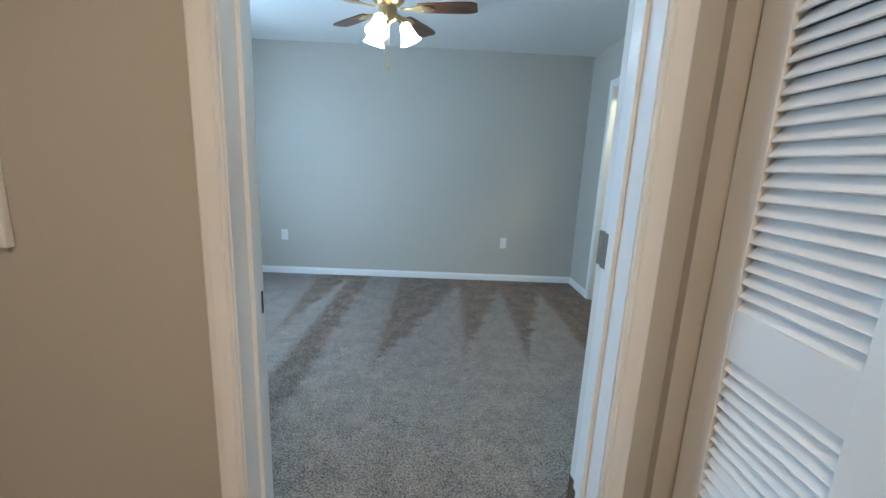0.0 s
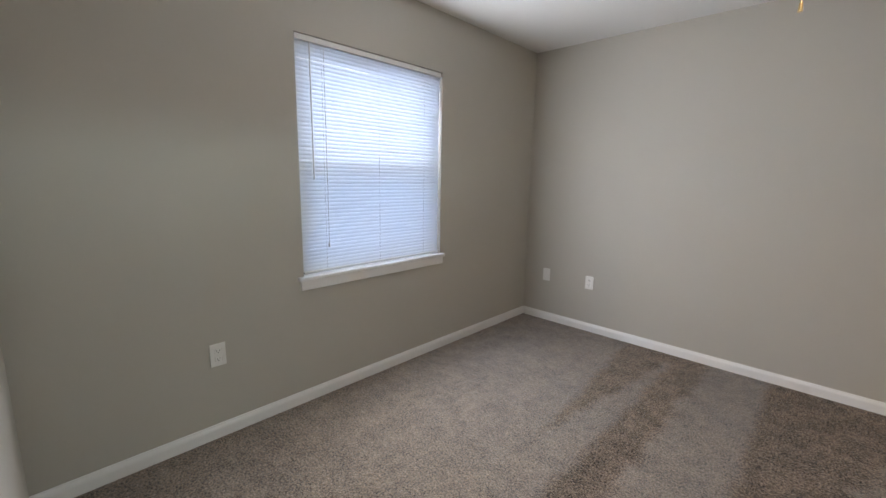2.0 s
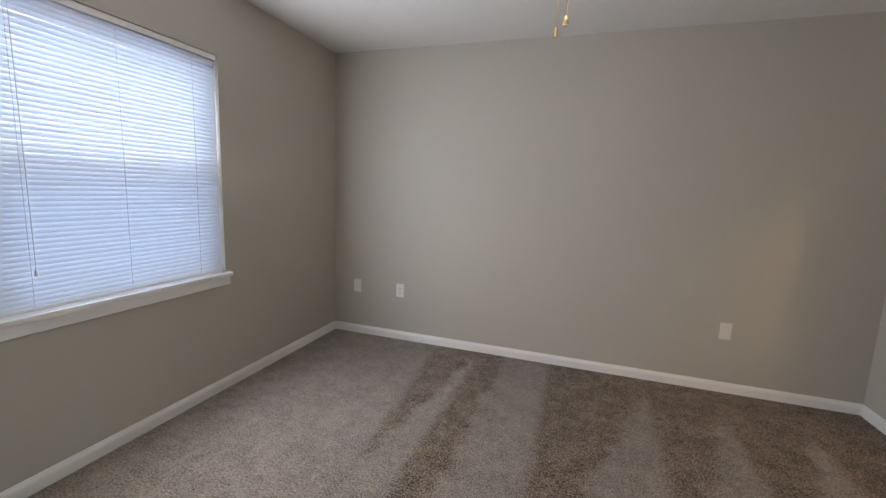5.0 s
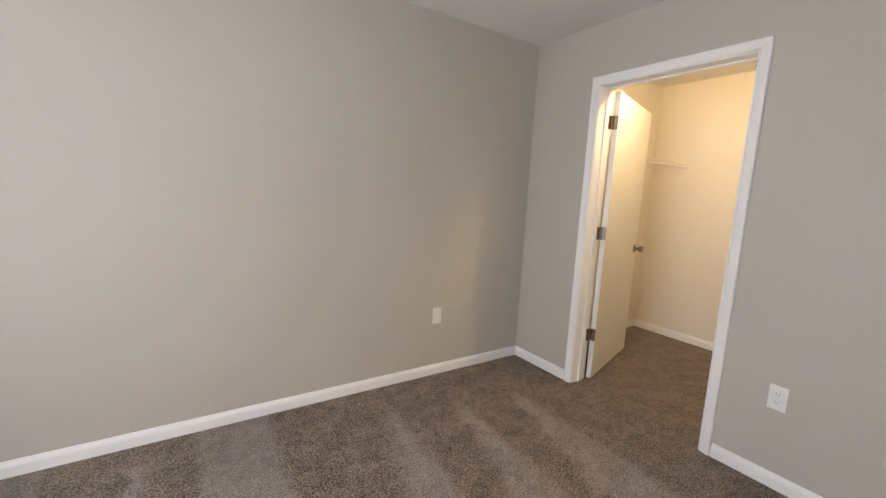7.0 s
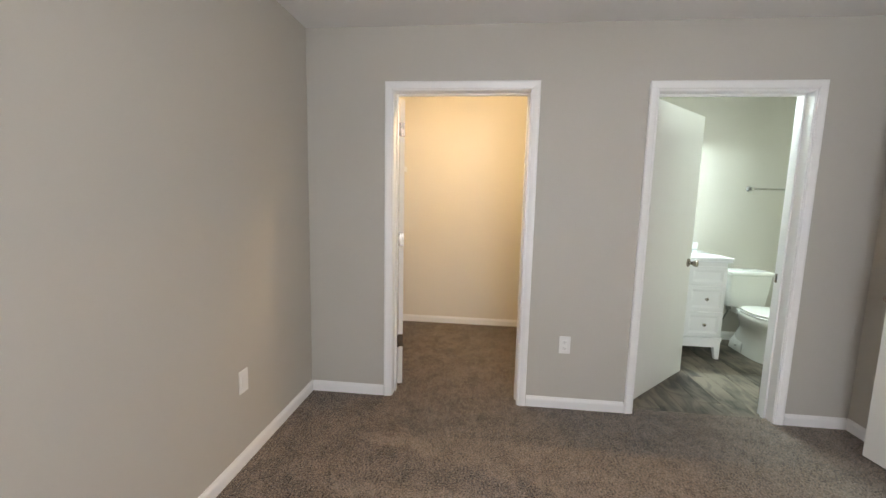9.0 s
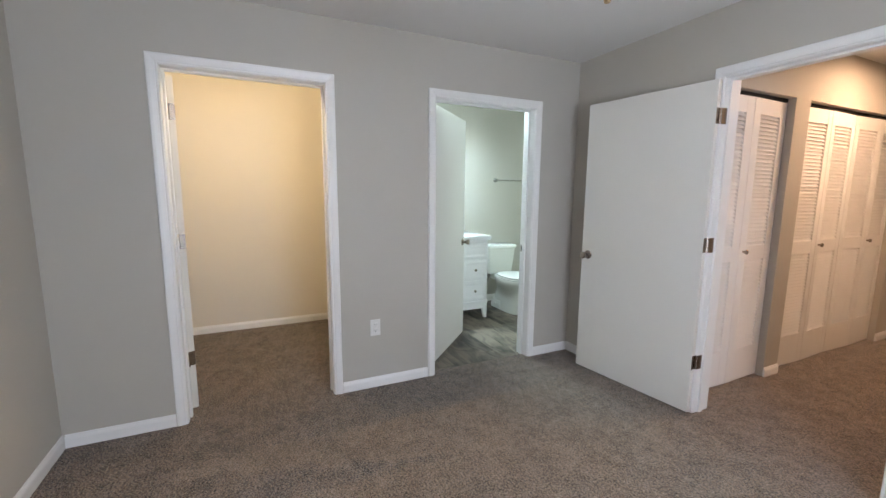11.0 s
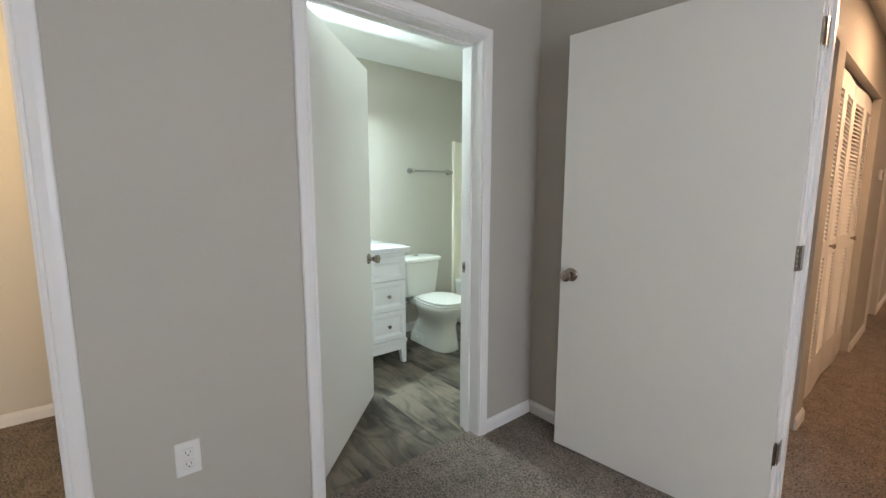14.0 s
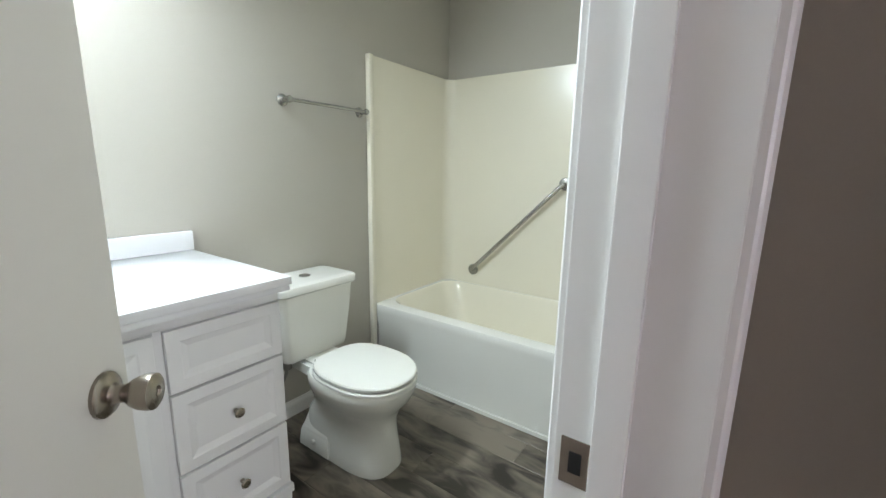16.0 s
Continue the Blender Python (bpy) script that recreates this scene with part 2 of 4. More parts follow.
def screen_material():
    """Fine woven mesh, half open."""
    mat = bpy.data.materials.new("insect_screen")
    mat.use_nodes = True
    nodes, link = mat.node_tree.nodes, mat.node_tree.links.new
    bsdf = nodes["Principled BSDF"]
    bsdf.inputs["Base Color"].default_value = (0.05, 0.06, 0.08, 1)
    bsdf.inputs["Roughness"].default_value = 0.7
    clear = nodes.new("ShaderNodeBsdfTransparent")
    clear.inputs["Color"].default_value = (0.80, 0.90, 1.0, 1)
    mx = nodes.new("ShaderNodeMixShader")
    mx.inputs[0].default_value = 0.26
    link(clear.outputs[0], mx.inputs[1])
    link(bsdf.outputs[0], mx.inputs[2])
    link(mx.outputs[0], nodes["Material Output"].inputs["Surface"])
    return mat


SCREEN = screen_material()


def outside_material():
    """Bright hazy sky above, paler shaded ground and greenery below."""
    mat = bpy.data.materials.new("outside_brightness")
    mat.use_nodes = True
    nodes, link = mat.node_tree.nodes, mat.node_tree.links.new
    geo = nodes.new("ShaderNodeNewGeometry")
    sep = nodes.new("ShaderNodeSeparateXYZ")
    link(geo.outputs["Position"], sep.inputs[0])
    ramp = nodes.new("ShaderNodeValToRGB")
    mr = nodes.new("ShaderNodeMapRange")
    link(sep.outputs["Z"], mr.inputs["Value"])
    mr.inputs["From Min"].default_value, mr.inputs["From Max"].default_value = -1.5, 10.5
    link(mr.outputs["Result"], ramp.inputs[0])
    els = ramp.color_ramp.elements
    els[0].position, els[0].color = 0.12, (0.20, 0.27, 0.40, 1)
    els[1].position, els[1].color = 0.50, (0.84, 0.92, 1.0, 1)
    for place, colour in ((0.22, (0.30, 0.40, 0.58, 1)), (0.30, (0.62, 0.72, 0.86, 1))):
        els.new(place).color = colour
    em = nodes.new("ShaderNodeEmission")
    em.inputs["Strength"].default_value = SKY_GLOW
    link(ramp.outputs[0], em.inputs["Color"])
    link(em.outputs[0], nodes["Material Output"].inputs["Surface"])
    return mat


OUTSIDE = outside_material()


# ---------------------------------------------------------------- mesh helpers
def box(bm, x0, x1, y0, y1, z0, z1, bevel=0.0, m=None):
    """A cuboid, its edges rounded by bevel, moved by the pose m."""
    vs = [bm.verts.new((x, y, z)) for x in (x0, x1) for y in (y0, y1) for z in (z0, z1)]
    quads = ((0, 1, 3, 2), (4, 6, 7, 5), (0, 4, 5, 1), (2, 3, 7, 6), (0, 2, 6, 4), (1, 5, 7, 3))
    fs = [bm.faces.new([vs[i] for i in q]) for q in quads]
    made = vs
    if bevel:
        r = bmesh.ops.bevel(bm, geom=list({e for f in fs for e in f.edges}), offset=bevel, segments=2, affect="EDGES", profile=0.6)
        made = list({v for f in r["faces"] for v in f.verts} | {v for v in vs if v.is_valid})
    if m:
        bmesh.ops.transform(bm, matrix=m, verts=made)
    return made


def spin_profile(bm, rows, m=None, n=24, sx=1.0, sy=1.0, cap=True):
    """A turned body: rows of (radius, height) along z."""
    rings = []
    for r, z in rows:
        rings.append([bm.verts.new((r * sx * math.cos(2 * math.pi * i / n), r * sy * math.sin(2 * math.pi * i / n), z)) for i in range(n)])
    for a, b in zip(rings, rings[1:]):
        for i in range(n):
            bm.faces.new((a[i], a[(i + 1) % n], b[(i + 1) % n], b[i]))
    if cap:
        bm.faces.new(rings[0][::-1])
        bm.faces.new(rings[-1])
    made = [v for ring in rings for v in ring]
    if m:
        bmesh.ops.transform(bm, matrix=m, verts=made)
    return made


def tube(bm, pts, r, n=10):
    """A round bar along a line of points."""
    pts = [Vector(p) for p in pts]
    rings = []
    for i, p in enumerate(pts):
        d = (pts[min(i + 1, len(pts) - 1)] - pts[max(i - 1, 0)]).normalized()
        side = d.orthogonal().normalized() if abs(d.z) > 0.95 else d.cross(Vector((0, 0, 1))).normalized()
        up = side.cross(d)
        rings.append([bm.verts.new(p + r * (math.cos(2 * math.pi * k / n) * side + math.sin(2 * math.pi * k / n) * up)) for k in range(n)])
    for a, b in zip(rings, rings[1:]):
        for i in range(n):
            bm.faces.new((a[i], a[(i + 1) % n], b[(i + 1) % n], b[i]))
    bm.faces.new(rings[0][::-1])
    bm.faces.new(rings[-1])


def loft(bm, rings, cap=True):
    """Skin closed rings of equal count."""
    vv = [[bm.verts.new(p) for p in ring] for ring in rings]
    n = len(vv[0])
    for a, b in zip(vv, vv[1:]):
        for i in range(n):
            bm.faces.new((a[i], a[(i + 1) % n], b[(i + 1) % n], b[i]))
    if cap:
        bm.faces.new(vv[0][::-1])
        bm.faces.new(vv[-1])


def mesh_of(name, bm, mat, smooth=False):
    bmesh.ops.recalc_face_normals(bm, faces=bm.faces)
    me = bpy.data.meshes.new(name)
    bm.to_mesh(me)
    bm.free()
    me.materials.append(mat)
    if smooth:
        me.shade_smooth()
        me.set_sharp_from_angle(angle=radians(38))
    return me


def part(name, bm, mat, parent=None, label="", smooth=False, at=None):
    """One mesh object under a thing or a part; at: its pose in the parent."""
    ob = new(name, mesh_of(name, bm, mat, smooth))
    ob.parent = parent
    if at is not None:
        ob.matrix_basis = at
    return tagged(ob, label)


def share(name, me, parent, at, label=""):
    ob = new(name, me)
    ob.parent = parent
    ob.matrix_basis = at
    return tagged(ob, label)


def thing(name, label, category, at=None, group="", kind=""):
    ob = new(name)
    if at is not None:
        ob.matrix_basis = at
    ob.empty_display_size = 0.1
    return tagged(ob, label, category, group, kind)


def structure(name, bm, mat, label, category, smooth=False):
    return tagged(part(name, bm, mat, smooth=smooth), label, category, kind="structure")


# ---------------------------------------------------------------- walls, floors, ceilings
def wall(name, x0, x1, y0, y1, label, openings=(), mat=None, z1=CEIL):
    """A wall slab; openings along its long side as (from, to, sill, head)."""
    bm = bmesh.new()
    along_x = (x1 - x0) > (y1 - y0)
    a0, a1 = (x0, x1) if along_x else (y0, y1)

    def piece(u0, u1, z0, zt):
        if u1 - u0 > 1e-4 and zt - z0 > 1e-4:
            if along_x:
                box(bm, u0, u1, y0, y1, z0, zt)
            else:
                box(bm, x0, x1, u0, u1, z0, zt)

    at = a0
    for u0, u1, sill, top in sorted(openings):
        piece(at, u0, 0, z1)
        piece(u0, u1, 0, sill)
        piece(u0, u1, top, z1)
        at = u1
    piece(at, a1, 0, z1)
    bmesh.ops.remove_doubles(bm, verts=bm.verts, dist=1e-5)
    return structure(name, bm, mat or WALL, label, "wall")


J = 0.02  # jamb thickness
GREIGE = "greige painted drywall"
wall("wall_north", WEST - 0.15, FAR_E + THICK, NORTH, NORTH + THICK, GREIGE + " wall with outlets above a white baseboard")
wall("wall_west", WEST - 0.15, WEST, HALL_N, NORTH, GREIGE + " wall around a blind-covered window", [WIN])
wall("wall_south", WEST, EAST, HALL_N, SOUTH, GREIGE + " wall around the open bedroom doorway", [(ENTRY[0] - J, ENTRY[1] + J, 0, DOOR_H + J)])
wall("wall_east", EAST, EAST + EAST_T, BATH_S - THICK, NORTH, GREIGE + " wall with closet and bathroom doorways",
     [(BATH[0] - J, BATH[1] + J, 0, BATH_H + J), (CLOSET[0] - J, CLOSET[1] + J, 0, DOOR_H + J)])
wall("wall_partition", EAST + EAST_T, FAR_E, 3.05, 3.15, GREIGE + " partition between bathroom and closet")
wall("wall_bath_east", FAR_E, FAR_E + THICK, BATH_S - THICK, 3.05, GREIGE + " bathroom wall behind toilet and vanity")
wall("wall_closet_east", FAR_E + 0.01, FAR_E + THICK, 3.05, NORTH, "cream painted drywall back of the closet", mat=CLOSET_WALL)
wall("wall_bath_south", EAST + EAST_T, FAR_E, BATH_S - THICK, BATH_S, GREIGE + " wall above the bathtub surround")
# thin cream skins: the closet's inner faces
for nm, (a, b, c, d) in {"wall_closet_north": (EAST + EAST_T, FAR_E + 0.01, NORTH - 0.006, NORTH), "wall_closet_south": (EAST + EAST_T, FAR_E + 0.01, 3.15, 3.156)}.items():
    wall(nm, a, b, c, d, "cream painted drywall inside the closet", mat=CLOSET_WALL)
OP1, OP2, OP3 = (0.61, 1.445), (-1.25, 0.42), (-3.02, -2.17)
wall("wall_hall_east", HALL_E, HALL_E + THICK, -6.0, HALL_N, GREIGE + " hallway wall with louvred closets",
     [(OP1[0], OP1[1], 0, 2.075), (OP2[0], OP2[1], 0, 2.075), (OP3[0] - J, OP3[1] + J, 0, DOOR_H + J)])
wall("wall_hall_west", HALL_W - THICK, HALL_W, -7.6, HALL_N, GREIGE + " hallway wall")
wall("wall_hall_end", HALL_W - THICK, 3.2, -7.72, -7.6, GREIGE + " wall at the far end of the hallway")
wall("wall_closets_back", 1.66, 1.74, -1.32, HALL_N, "drywall back of the hallway closets")
wall("wall_closets_divider", HALL_E + THICK, 1.66, 0.47, 0.54, "drywall divider between hallway closets")
wall("wall_side_room", 3.2, 3.3, -6.0, -1.32, GREIGE + " wall of the room off the hallway")
wall("wall_closets_end", HALL_E + THICK, 3.2, -1.42, -1.32, "drywall end of the hallway closets")
wall("wall_far_room", HALL_E + THICK, 3.2, -6.12, -6.0, GREIGE + " wall of the room past the hallway")
# unseen opening, added to hold the far room's lamp
wall("wall_far_room_east", 3.2, 3.3, -7.72, -6.0, GREIGE + " wall of the room past the hallway", [(-7.3, -6.3, 0.8, 2.0)])

bm = bmesh.new()
box(bm, WEST - 0.15, EAST + 0.06, HALL_N, NORTH + 0.12, -0.1, 0.010)
box(bm, HALL_W - THICK, EAST + 0.06, -7.7, HALL_N, -0.1, 0.010)
box(bm, EAST + 0.06, 3.9, 3.1, NORTH + 0.12, -0.1, 0.010)
box(bm, EAST + 0.06, 3.9, -7.7, -0.1, -0.1, 0.010)
structure("floor", bm, CARPET, "taupe cut-pile carpet with vacuum strokes", "carpet")
bm = bmesh.new()
box(bm, EAST + 0.06, FAR_E, BATH_S, 3.05, -0.1, -0.008)
bath_floor = structure("floor_bathroom", bm, DARK, "grey-brown wood-look vinyl plank floor", "floor")
bm = bmesh.new()
box(bm, WEST - 0.15, FAR_E + THICK, -7.72, NORTH + 0.12, CEIL, CEIL + 0.12)
structure("ceiling", bm, CEILING, "flat white lightly textured ceiling", "ceiling")


def baseboard(p, q, out, mat=TRIM):
    """A moulded skirting board from p to q, standing out to the side out."""
    p, q, out = Vector((*p, 0)), Vector((*q, 0)), Vector((*out, 0))
    prof = [(0, 0), (0.013, 0), (0.013, 0.058), (0.010, 0.068), (0.006, 0.074), (0.004, 0.082), (0, 0.083)]
    bm = bmesh.new()
    rings = [[e + out * d + Vector((0, 0, z)) for d, z in prof] for e in (p, q)]
    loft(bm, rings)
    return structure("baseboard", bm, mat, "white painted moulded baseboard", "baseboard")


CW = 0.058  # casing width
baseboard((WEST, NORTH), (EAST, NORTH), (0, -1))
baseboard((WEST, SOUTH), (WEST, NORTH - 0.013), (1, 0))
baseboard((EAST, CLOSET[1] + CW + 0.004), (EAST, NORTH - 0.013), (-1, 0))
baseboard((EAST, BATH[1] + CW + 0.004), (EAST, CLOSET[0] - CW - 0.004), (-1, 0))
baseboard((EAST, SOUTH + 0.013), (EAST, BATH[0] - CW - 0.004), (-1, 0))
baseboard((ENTRY[1] + CW + 0.004, SOUTH), (EAST, SOUTH), (0, 1))
baseboard((WEST + 0.013, SOUTH), (ENTRY[0] - CW - 0.004, SOUTH), (0, 1))
baseboard((EAST + EAST_T, NORTH - 0.006), (FAR_E + 0.01, NORTH - 0.006), (0, -1))
baseboard((FAR_E + 0.01, 3.156), (FAR_E + 0.01, NORTH - 0.019), (-1, 0))
baseboard((EAST + EAST_T, 3.156), (FAR_E - 0.003, 3.156), (0, 1))
baseboard((FAR_E, 0.83), (FAR_E, 1.80), (-1, 0))
baseboard((HALL_E, OP2[1]), (HALL_E, OP1[0]), (-1, 0))
baseboard((HALL_E, OP3[1] + CW), (HALL_E, OP2[0]), (-1, 0))
baseboard((HALL_E, -6.0), (HALL_E, OP3[0] - CW), (-1, 0))
baseboard((HALL_W, -7.6), (HALL_W, HALL_N), (1, 0))
baseboard((HALL_W, HALL_N), (ENTRY[0] - CW - 0.004, HALL_N), (0, -1))
baseboard((HALL_W, -7.6), (3.2, -7.6), (0, 1))


# ---------------------------------------------------------------- doors
def frame_moulding(u0, u1, h, to_world, bottom=0.0):
    """Mitred three-sided casing round an opening; to_world(u, z, proud)."""
    w = CW
    prof = [(0.004, 0.0), (0.004, 0.008), (0.006, 0.0105), (0.011, 0.0105), (0.014, 0.0085), (0.018, 0.012), (0.040, 0.0165), (w - 0.006, 0.0165), (w - 0.002, 0.0145), (w, 0.011), (w, 0.0)]
    bm = bmesh.new()
    rings = [[to_world(u, z, d) for u, z, d in ((u0 - a, bottom, d), (u0 - a, h + a, d), (u1 + a, h + a, d), (u1 + a, bottom, d))] for a, d in prof]
    vv = [[bm.verts.new(p) for p in r] for r in rings]
    for a, b in zip(vv, vv[1:]):
        for i in range(3):
            bm.faces.new((a[i], a[i + 1], b[i + 1], b[i]))
    for i in (0, 3):
        bm.faces.new([r[i] for r in vv])
    for i in range(3):
        bm.faces.new((vv[0][i], vv[-1][i], vv[-1][i + 1], vv[0][i + 1]))
    return bm


KNOB = [(0.033, 0.0), (0.033, 0.005), (0.028, 0.010), (0.016, 0.013), (0.0125, 0.020), (0.0135, 0.030), (0.020, 0.038), (0.0245, 0.048), (0.0265, 0.060), (0.0260, 0.066), (0.022, 0.069), (0.008, 0.070), (0.006, 0.067)]


def door(name, label, u0, u1, h, plane0, plane1, along_x, hinge_at, leaf_pose, leaf_w, knob_z=0.93, knob_sides=(1, -1), casings=(0, 1),
         knuckle=None, strike=None, leaf_t=0.035):
    """A door in its frame: lined opening u0..u1 in a wall between plane0 and plane1, casings, stop, a leaf hung on three hinges.
    leaf_pose puts the leaf, whose own x runs from hinge to free edge and whose y is its thickness."""
    root = thing(name, label, "door", kind="structure")

    def place(u, v, z):
        return Vector((u, v, z)) if along_x else Vector((v, u, z))

    def block(nm, ua, ub, va, vb, za, zb, mat=TRIM, bevel=0.0015, lab=""):
        bm = bmesh.new()
        p, q = place(ua, va, za), place(ub, vb, zb)
        box(bm, min(p.x, q.x), max(p.x, q.x), min(p.y, q.y), max(p.y, q.y), za, zb, bevel)
        return part(nm, bm, mat, root, lab)

    e = 0.002
    block("jamb", u0 - J, u0, plane0 - e, plane1 + e, 0, h)
    block("jamb", u1, u1 + J, plane0 - e, plane1 + e, 0, h)
    block("head_jamb", u0 - J, u1 + J, plane0 - e, plane1 + e, h, h + J)
    for side in casings:
        pl, sg = (plane0, -1) if side == 0 else (plane1, 1)
        bm = frame_moulding(u0, u1, h, lambda u, z, d, pl=pl, sg=sg: place(u, pl + sg * (d + 0.001), z))
        part("casing", bm, TRIM, root, "white moulded door casing")
    # stop bead, behind the closed leaf
    swing_in = leaf_pose.translation
    v_leaf = swing_in.y if along_x else swing_in.x
    near_hi = abs(v_leaf - plane1) < abs(v_leaf - plane0)
    s0, s1 = (plane1 - 0.075, plane1 - 0.04) if near_hi else (plane0 + 0.04, plane0 + 0.075)
    block("door_stop", u0, u0 + 0.011, s0, s1, 0, h)
    block("door_stop", u1 - 0.011, u1, s0, s1, 0, h)
    block("door_stop", u0 + 0.011, u1 - 0.011, s0, s1, h - 0.011, h)
    bm = bmesh.new()
    box(bm, 0.003, leaf_w, -leaf_t / 2, leaf_t / 2, 0.022, 2.052, 0.002)
    leaf = part("door_leaf", bm, DOOR, root, "smooth off-white slab door leaf", at=leaf_pose)
    for sg in knob_sides:
        bm = bmesh.new()
        spin_profile(bm, KNOB, pose(leaf_w - 0.058, sg * leaf_t / 2, knob_z, -90 * sg, 0, 0), 22)
        part("door_knob", bm, NICKEL, leaf, "satin nickel door knob", smooth=True)
    bm = bmesh.new()
    box(bm, leaf_w - 0.0005, leaf_w + 0.0015, -0.012, 0.012, knob_z - 0.028, knob_z + 0.028, 0.0004)
    box(bm, leaf_w, leaf_w + 0.010, -0.007, 0.006, knob_z - 0.009, knob_z + 0.009, 0.002)
    part("latch", bm, NICKEL, leaf, "satin nickel latch")
    for z in (0.352, 1.095, 1.85):
        bm = bmesh.new()
        kx, ky = knuckle
        for k in range(5):
            spin_profile(bm, [(0.0075, 0.0), (0.0075, 0.0165)], pose(kx, ky, z - 0.045 + k * 0.0182), 12)
        # one plate on the jamb, one on the leaf's edge
        if along_x:
            ux = u1 if abs(kx - u1) < abs(kx - u0) else u0
            s = -1 if ux == u1 else 1
            box(bm, min(ux, ux + s * 0.0015), max(ux, ux + s * 0.0015), min(ky, hinge_at[1]), max(ky, hinge_at[1]), z - 0.045, z + 0.045)
        else:
            uy = u1 if abs(ky - u1) < abs(ky - u0) else u0
            s = -1 if uy == u1 else 1
            box(bm, min(kx, hinge_at[0]), max(kx, hinge_at[0]), min(uy, uy + s * 0.0015), max(uy, uy + s * 0.0015), z - 0.045, z + 0.045)
        box(bm, 0.0015, 0.003, -leaf_t / 2, leaf_t / 2, z - 0.045, z + 0.045, m=leaf_pose)
        part("hinge", bm, NICKEL, root, "satin nickel butt hinge")
    if strike:
        u, v, z, sg = strike
        bm = bmesh.new()
        w2 = 0.016
        p0, p1 = place(u, v - w2, 0), place(u + sg * 0.0016, v + w2, 0)
        box(bm, min(p0.x, p1.x), max(p0.x, p1.x), min(p0.y, p1.y), max(p0.y, p1.y), z - 0.029, z + 0.029, 0.0006)
        plate = part("strike_plate", bm, NICKEL, root, "satin nickel strike plate with a dark hole")
        bm = bmesh.new()
        p0, p1 = place(u + sg * 0.0016, v - 0.008, 0), place(u + sg * 0.0024, v + 0.006, 0)
        box(bm, min(p0.x, p1.x), max(p0.x, p1.x), min(p0.y, p1.y), max(p0.y, p1.y), z - 0.013, z + 0.013)
        part("latch_hole", bm, DARK, plate)
    return root


def hang(hx, hy, ux, uy, t_side):
    """Pose of a leaf hinged at (hx, hy) with its free edge along (ux, uy); t_side moves it sideways by its own y."""
    ang = math.degrees(math.atan2(uy, ux))
    return pose(hx, hy, 0, 0, 0, ang) @ Matrix.Translation((0, t_side, 0))


door("door_1", "open off-white slab bedroom door folded back against the wall", *ENTRY, DOOR_H, HALL_N, SOUTH, True, (ENTRY[1], SOUTH - 0.034),
     hang(0.828, 1.644, 0.857, 0.112, 0.0), 0.878, knuckle=(0.832, 1.6235), strike=(ENTRY[0], SOUTH - 0.022, 0.93, 1))
door("door_2", "half-open off-white slab bathroom door", *BATH, BATH_H, EAST, EAST + EAST_T, False, (EAST + EAST_T - 0.034, BATH[1]),
     hang(2.150, 2.880, 0.606, -0.598, 0.0), 0.851, knuckle=(2.147, BATH[1] - 0.004), strike=(BATH[0], EAST + EAST_T - 0.022, 0.93, 1))
door("door_3", "wide-open off-white slab closet door", *CLOSET, DOOR_H, EAST, EAST + EAST_T, False, (EAST + EAST_T - 0.034, CLOSET[1]),
     hang(2.163, 4.500, 0.86, 0.267, 0.0), 0.85, knuckle=(2.147, CLOSET[1] - 0.004), strike=None)
door("door_4", "off-white slab door standing open into a room off the hallway", *OP3, DOOR_H, HALL_E, HALL_E + THICK, False, (HALL_E + THICK - 0.034, OP3[0]),
     hang(HALL_E + THICK + 0.012, OP3[0] + 0.022, 1, 0.06, 0.0), 0.845, knuckle=(HALL_E + THICK + 0.006, OP3[0] + 0.004), casings=(0,))


# ---------------------------------------------------------------- louvred bifold doors
def louvre_slat(w):
    bm = bmesh.new()
    box(bm, -w / 2, w / 2, -0.0172, 0.0172, -0.0028, 0.0028, 0.0020, m=pose(0, 0, 0, 53, 0, 0))
    return mesh_of("slat", bm, LOUVRE)


LOUVRES = ((0.27, 0.935), (1.036, 1.94))


def bifold_panel(parent, w, at, knob_x=None, stile=0.08):
    """One louvred panel; its own x is the width, y the thickness with the room side at -y."""
    t = 0.028
    bm = bmesh.new()
    box(bm, 0, stile, -t / 2, t / 2, 0.022, 2.045, 0.002)
    box(bm, w - stile, w, -t / 2, t / 2, 0.022, 2.045, 0.002)
    for z0, z1 in ((0.022, LOUVRES[0][0]), (LOUVRES[0][1], LOUVRES[1][0]), (LOUVRES[1][1], 2.045)):
        box(bm, stile, w - stile, -t / 2 + 0.001, t / 2 - 0.001, z0, z1)
    pan = part("panel", bm, LOUVRE, parent, at=at)
    me = louvre_slat(w - 2 * stile)
    for z0, z1 in LOUVRES:
        n = int((z1 - z0) / 0.0262)
        for i in range(n):
            share("slat", me, pan, pose(w / 2, 0, z0 + (i + 0.5) * (z1 - z0) / n))
    if knob_x is not None:
        bm = bmesh.new()
        spin_profile(bm, [(0.008, 0), (0.008, 0.012), (0.015, 0.018), (0.017, 0.026), (0.012, 0.031)], pose(knob_x, -t / 2, 1.0, 90, 0, 0), 16)
        part("knob", bm, NICKEL, pan, "small round nickel knob", smooth=True)
    return pan


